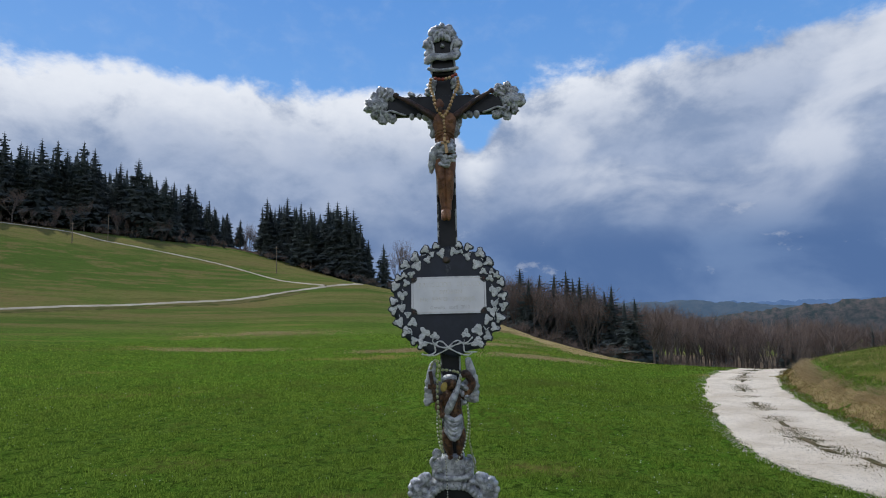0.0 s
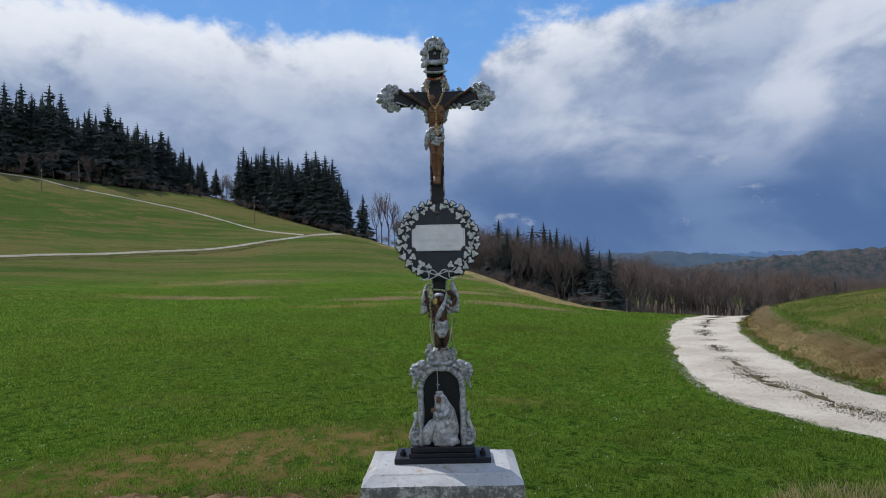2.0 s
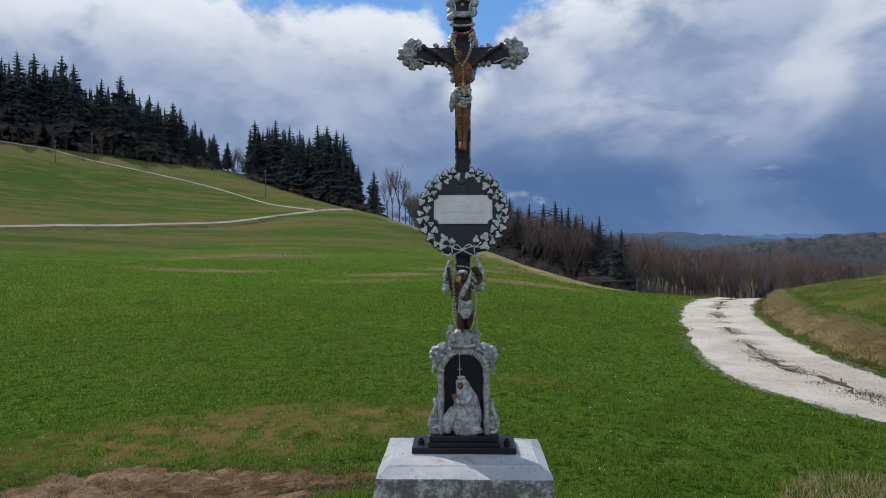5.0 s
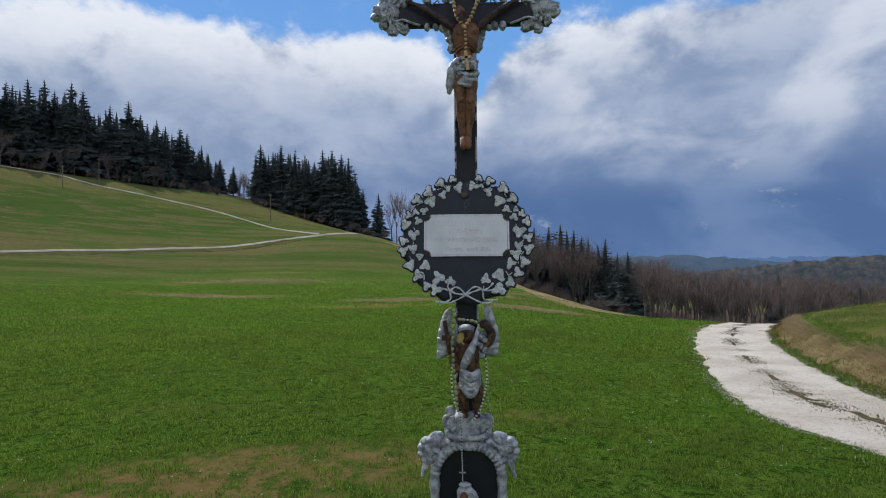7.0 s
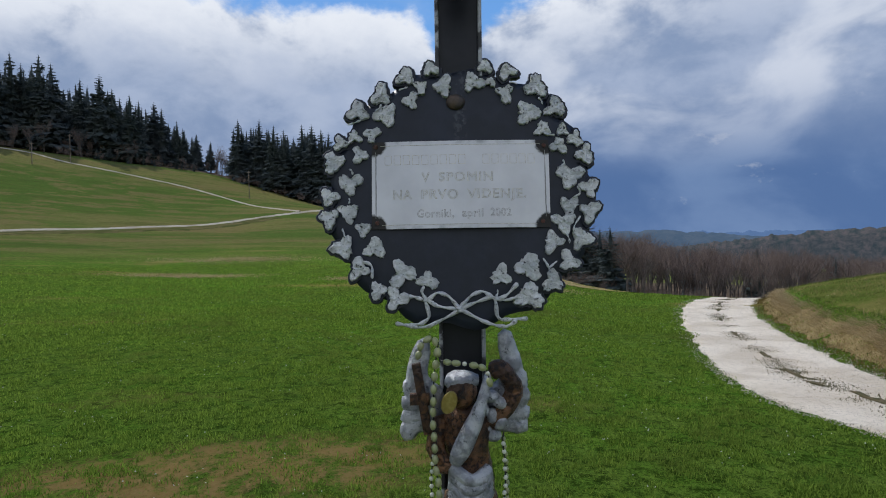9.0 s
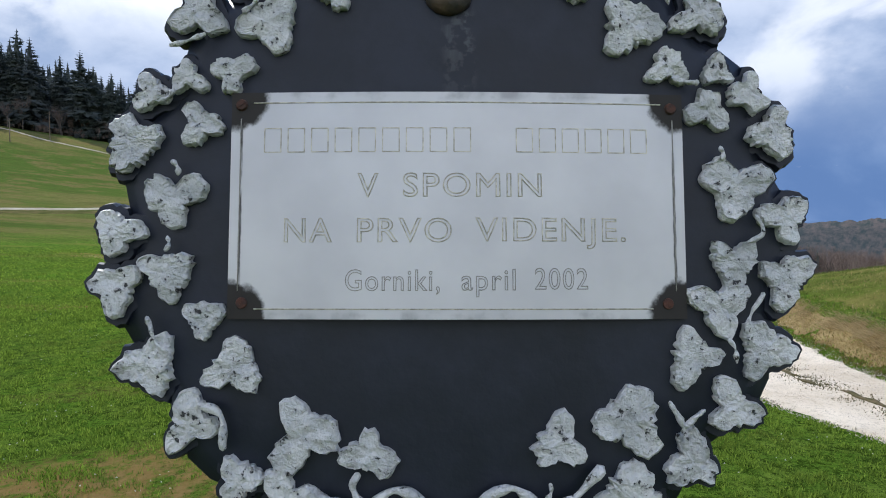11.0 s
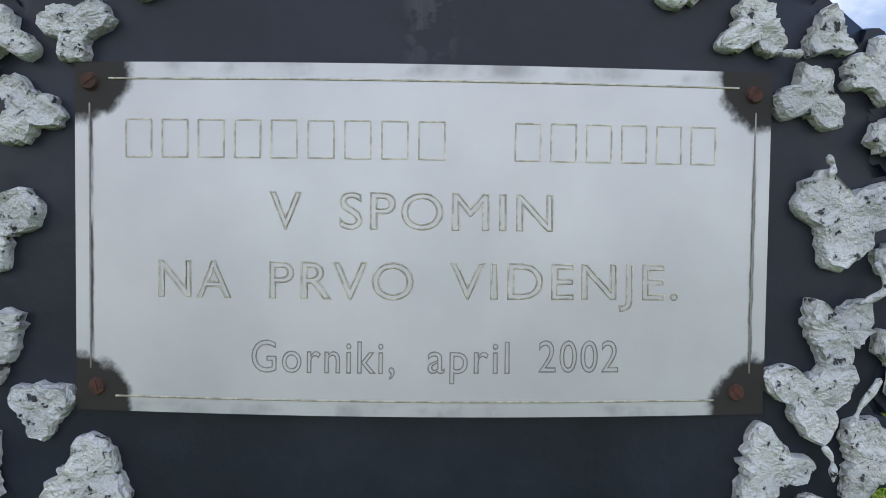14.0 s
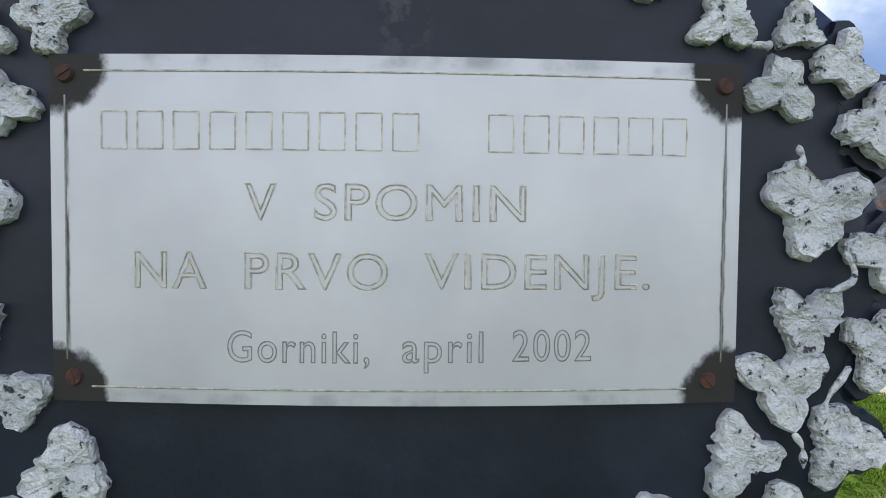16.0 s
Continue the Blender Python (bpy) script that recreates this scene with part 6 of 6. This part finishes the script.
gr = np.random.default_rng(3)
N = 620000
azs = np.radians(gr.uniform(-44, 44, N))
ds = 3.2 + 24 * gr.random(N) ** 1.4
bx, by = ds * np.sin(azs), ds * np.cos(azs) - 2
clump = smooth(lattice(bx, by, 0.30, 21) * 0.55 + lattice(bx, by, 0.11, 22) * 0.45, 0.30, 0.68)
ok = keep_off(bx, by) & (gr.random(N) < (0.18 + 0.82 * clump) * (1 - 0.8 * worn_turf(bx, by))) & (np.hypot(bx, by) > 0.7)
blades("meadow_blades", "short fresh green grass blades covering the meadow", bx[ok], by[ok], blade_material("grass_blades", (0.052, 0.096, 0.010), (0.250, 0.360, 0.050)), 0.018, 0.058, (0.0028 + 0.0007 * ds)[ok], 0.9, 4, tall=0.55 + 0.9 * clump[ok])
N = 130000
azs = np.radians(gr.uniform(-44, 30, N))
ds = 20 + 34 * gr.random(N) ** 1.2
bx, by = ds * np.sin(azs), ds * np.cos(azs) - 2
ok = keep_off(bx, by) & (gr.random(N) < 0.35 + 0.65 * (0.5 + 0.5 * np.sin(bx * 1.3 + 2 * np.sin(by * 0.9)) * np.sin(by * 1.7 + np.sin(bx * 1.1)))) & (road_side(bx, by) < 0)
blades("far_meadow_blades", "grass tufts farther out on the meadow", bx[ok], by[ok], bpy.data.materials["grass_blades"], 0.04, 0.11, (0.0006 * ds + 0.010)[ok], 0.9, 14)
line = np.array([tuple(p) for p in RL])
dd_ = np.gradient(line, axis=0)
dd_ /= np.linalg.norm(dd_, axis=1)[:, None]


def along_bank(count, near, far_, spread=0.12):
    """Places beside the track, between two offsets from its edge, and the way down to it."""
    tt_ = gr.uniform(30, 185, count).astype(int)
    off_ = ROAD_HALF + near + (far_ - near) * gr.random(count)
    x = line[tt_, 0] + dd_[tt_, 1] * off_ + gr.normal(0, spread, count)
    y = line[tt_, 1] - dd_[tt_, 0] * off_ + gr.normal(0, spread, count)
    return x, y, (-dd_[tt_, 1], dd_[tt_, 0])


straw_mat = blade_material("straw_blades", (0.25, 0.180, 0.085), (0.56, 0.44, 0.25))
bx, by, way_down = along_bank(26000, 0.70, 1.2, 0.08)
tuft_ = smooth(lattice(bx, by, 0.45, 41), 0.25, 0.7)
blades("bank_straw", "dry straw-coloured tussock grass hanging over the bank", bx, by, straw_mat, 0.14, 0.34, 0.007, 0.5, 5, tall=0.45 + 0.75 * tuft_, drift=(way_down[0] * 0.9, way_down[1] * 0.9), drop=0.55)
bx, by, way_down = along_bank(22000, 0.02, 0.85)
blades("bank_foot_grass", "brown and olive grass at the foot of the bank", bx, by, blade_material("bank_foot_blades", (0.05, 0.065, 0.016), (0.24, 0.150, 0.055)), 0.04, 0.13, 0.007, 1.0, 15)
bx, by, way_down = along_bank(120000, 1.4, 11.0)
blades("bank_top_grass", "short olive and dry grass on the raised bank", bx, by, blade_material("bank_top_blades", (0.055, 0.085, 0.016), (0.20, 0.225, 0.060)), 0.04, 0.12, 0.009, 1.0, 16, tall=0.5 + smooth(lattice(bx, by, 0.5, 42), 0.3, 0.7))
bx, by, way_down = along_bank(16000, 1.3, 9.0)
ok = lattice(bx, by, 0.9, 43) > 0.52
blades("bank_dry_tufts", "pale dry tufts on the raised bank", bx[ok], by[ok], straw_mat, 0.05, 0.16, 0.008, 1.0, 17)
N = 3500
ang = gr.uniform(0, 6.28, N)
rad = np.sqrt(gr.random(N))
bx, by = 4.6 + 1.4 * rad * np.cos(ang), 3.5 + 1.0 * rad * np.sin(ang)
blades("dry_tussock", "pale dry grass tussocks in the meadow", bx, by, bpy.data.materials["straw_blades"], 0.06, 0.20, 0.004, 1.0, 6)
N = 15000
tt = gr.uniform(36, 190, N).astype(int)
gate = np.sin(tt * 0.9) + np.sin(tt * 0.37) > -0.2
tt = tt[gate]
off = gr.normal(0, 0.16, len(tt))
bx, by = line[tt, 0] + dd_[tt, 1] * off + gr.normal(0, 0.12, len(tt)), line[tt, 1] - dd_[tt, 0] * off + gr.normal(0, 0.12, len(tt))
blades("track_tufts", "dark tufts of grass between the wheel tracks", bx, by, blade_material("track_blades", (0.040, 0.050, 0.014), (0.12, 0.095, 0.040)), 0.010, 0.040, 0.012, 1.0, 7, 0.04)

N = 9000
ang, rad = gr.uniform(0, 6.28, N), np.sqrt(gr.random(N))
bx, by = -4.3 + 3.6 * rad * np.cos(ang), 3.30 + 1.0 * rad * np.sin(ang) + 0.20 * 3.6 * rad * np.cos(ang)
blades("soil_straw", "withered brown stalks lying on the bare soil", bx, by, blade_material("soil_stalks", (0.11, 0.065, 0.032), (0.30, 0.21, 0.12)), 0.01, 0.05, 0.008, 2.5, 9, 0.03)

# loose stones on the track
N = 26000
tt = gr.uniform(20, 170, N).astype(int)
off = gr.uniform(-1, 1, N) * (ROAD_HALF + 0.10)
bx, by = line[tt, 0] + dd_[tt, 1] * off + gr.normal(0, 0.1, N), line[tt, 1] - dd_[tt, 0] * off + gr.normal(0, 0.1, N)
blades("gravel_stones", "loose pale stones strewn over the gravel track", bx, by, surface("pale_stones", (0.62, 0.57, 0.48), (0.36, 0.31, 0.25), 9.0, 0.95, fine=40.0, spec=0.1), 0.014, 0.034, 0.016, 0.8, 19, 0.028)["category"] = "gravel"

# daisies
azs, ds = np.radians(gr.uniform(-42, 32, 330)), 5 + 24 * gr.random(330)
cx_, cy_ = np.repeat(ds * np.sin(azs), 3) + gr.normal(0, 0.13, 990), np.repeat(ds * np.cos(azs) - 2, 3) + gr.normal(0, 0.13, 990)
ok = keep_off(cx_, cy_)
blades("daisies", "tiny white daisies scattered in the grass", cx_[ok], cy_[ok], surface("white_petals", (0.72, 0.72, 0.66), (0.60, 0.60, 0.50), 90.0, 0.7), 0.012, 0.022, 0.011, 0.3, 8, 0.07)["category"] = "flowers"
strip("shoulder_verge", smooth_line([polar(-7, 128), polar(-2, 106), polar(2.4, 86), polar(5, 72), polar(8, 60), polar(11, 51), polar(14, 44.5)], 12), 4.2, 0.05, PALESTRAW, "dry straw-coloured grass along the meadow's shoulder", "verge", 7, 1.6)
for azd, d, rx, ry in ((-7.2, 39.6, 2.4, 0.9), (0.5, 44, 3.0, 1.2), (6.5, 36, 2.4, 1.2), (-20, 58, 6.0, 2.0), (-24, 46, 4.0, 1.0), (9, 50, 5.0, 2.5), (4, 64, 5.0, 3.0)):
    x, y = polar(azd, d)
    blades("dry_grass_patch", "pale dry grass patch in the meadow", x + gr.normal(0, rx * 0.6, 5000), y + gr.normal(0, ry * 0.6, 5000), bpy.data.materials["straw_blades"], 0.05, 0.12, 0.022, 1.0, int(d))
strip("track_bank", smooth_line([polar(-60, 94), polar(-39, 103), polar(-32, 106), polar(-25, 112), polar(-20, 118.5), polar(-17, 124)], 14), 3.2, 0.15, DARKBANK, "dark rough grass bank below the far track", "bank", 7, 2.0)
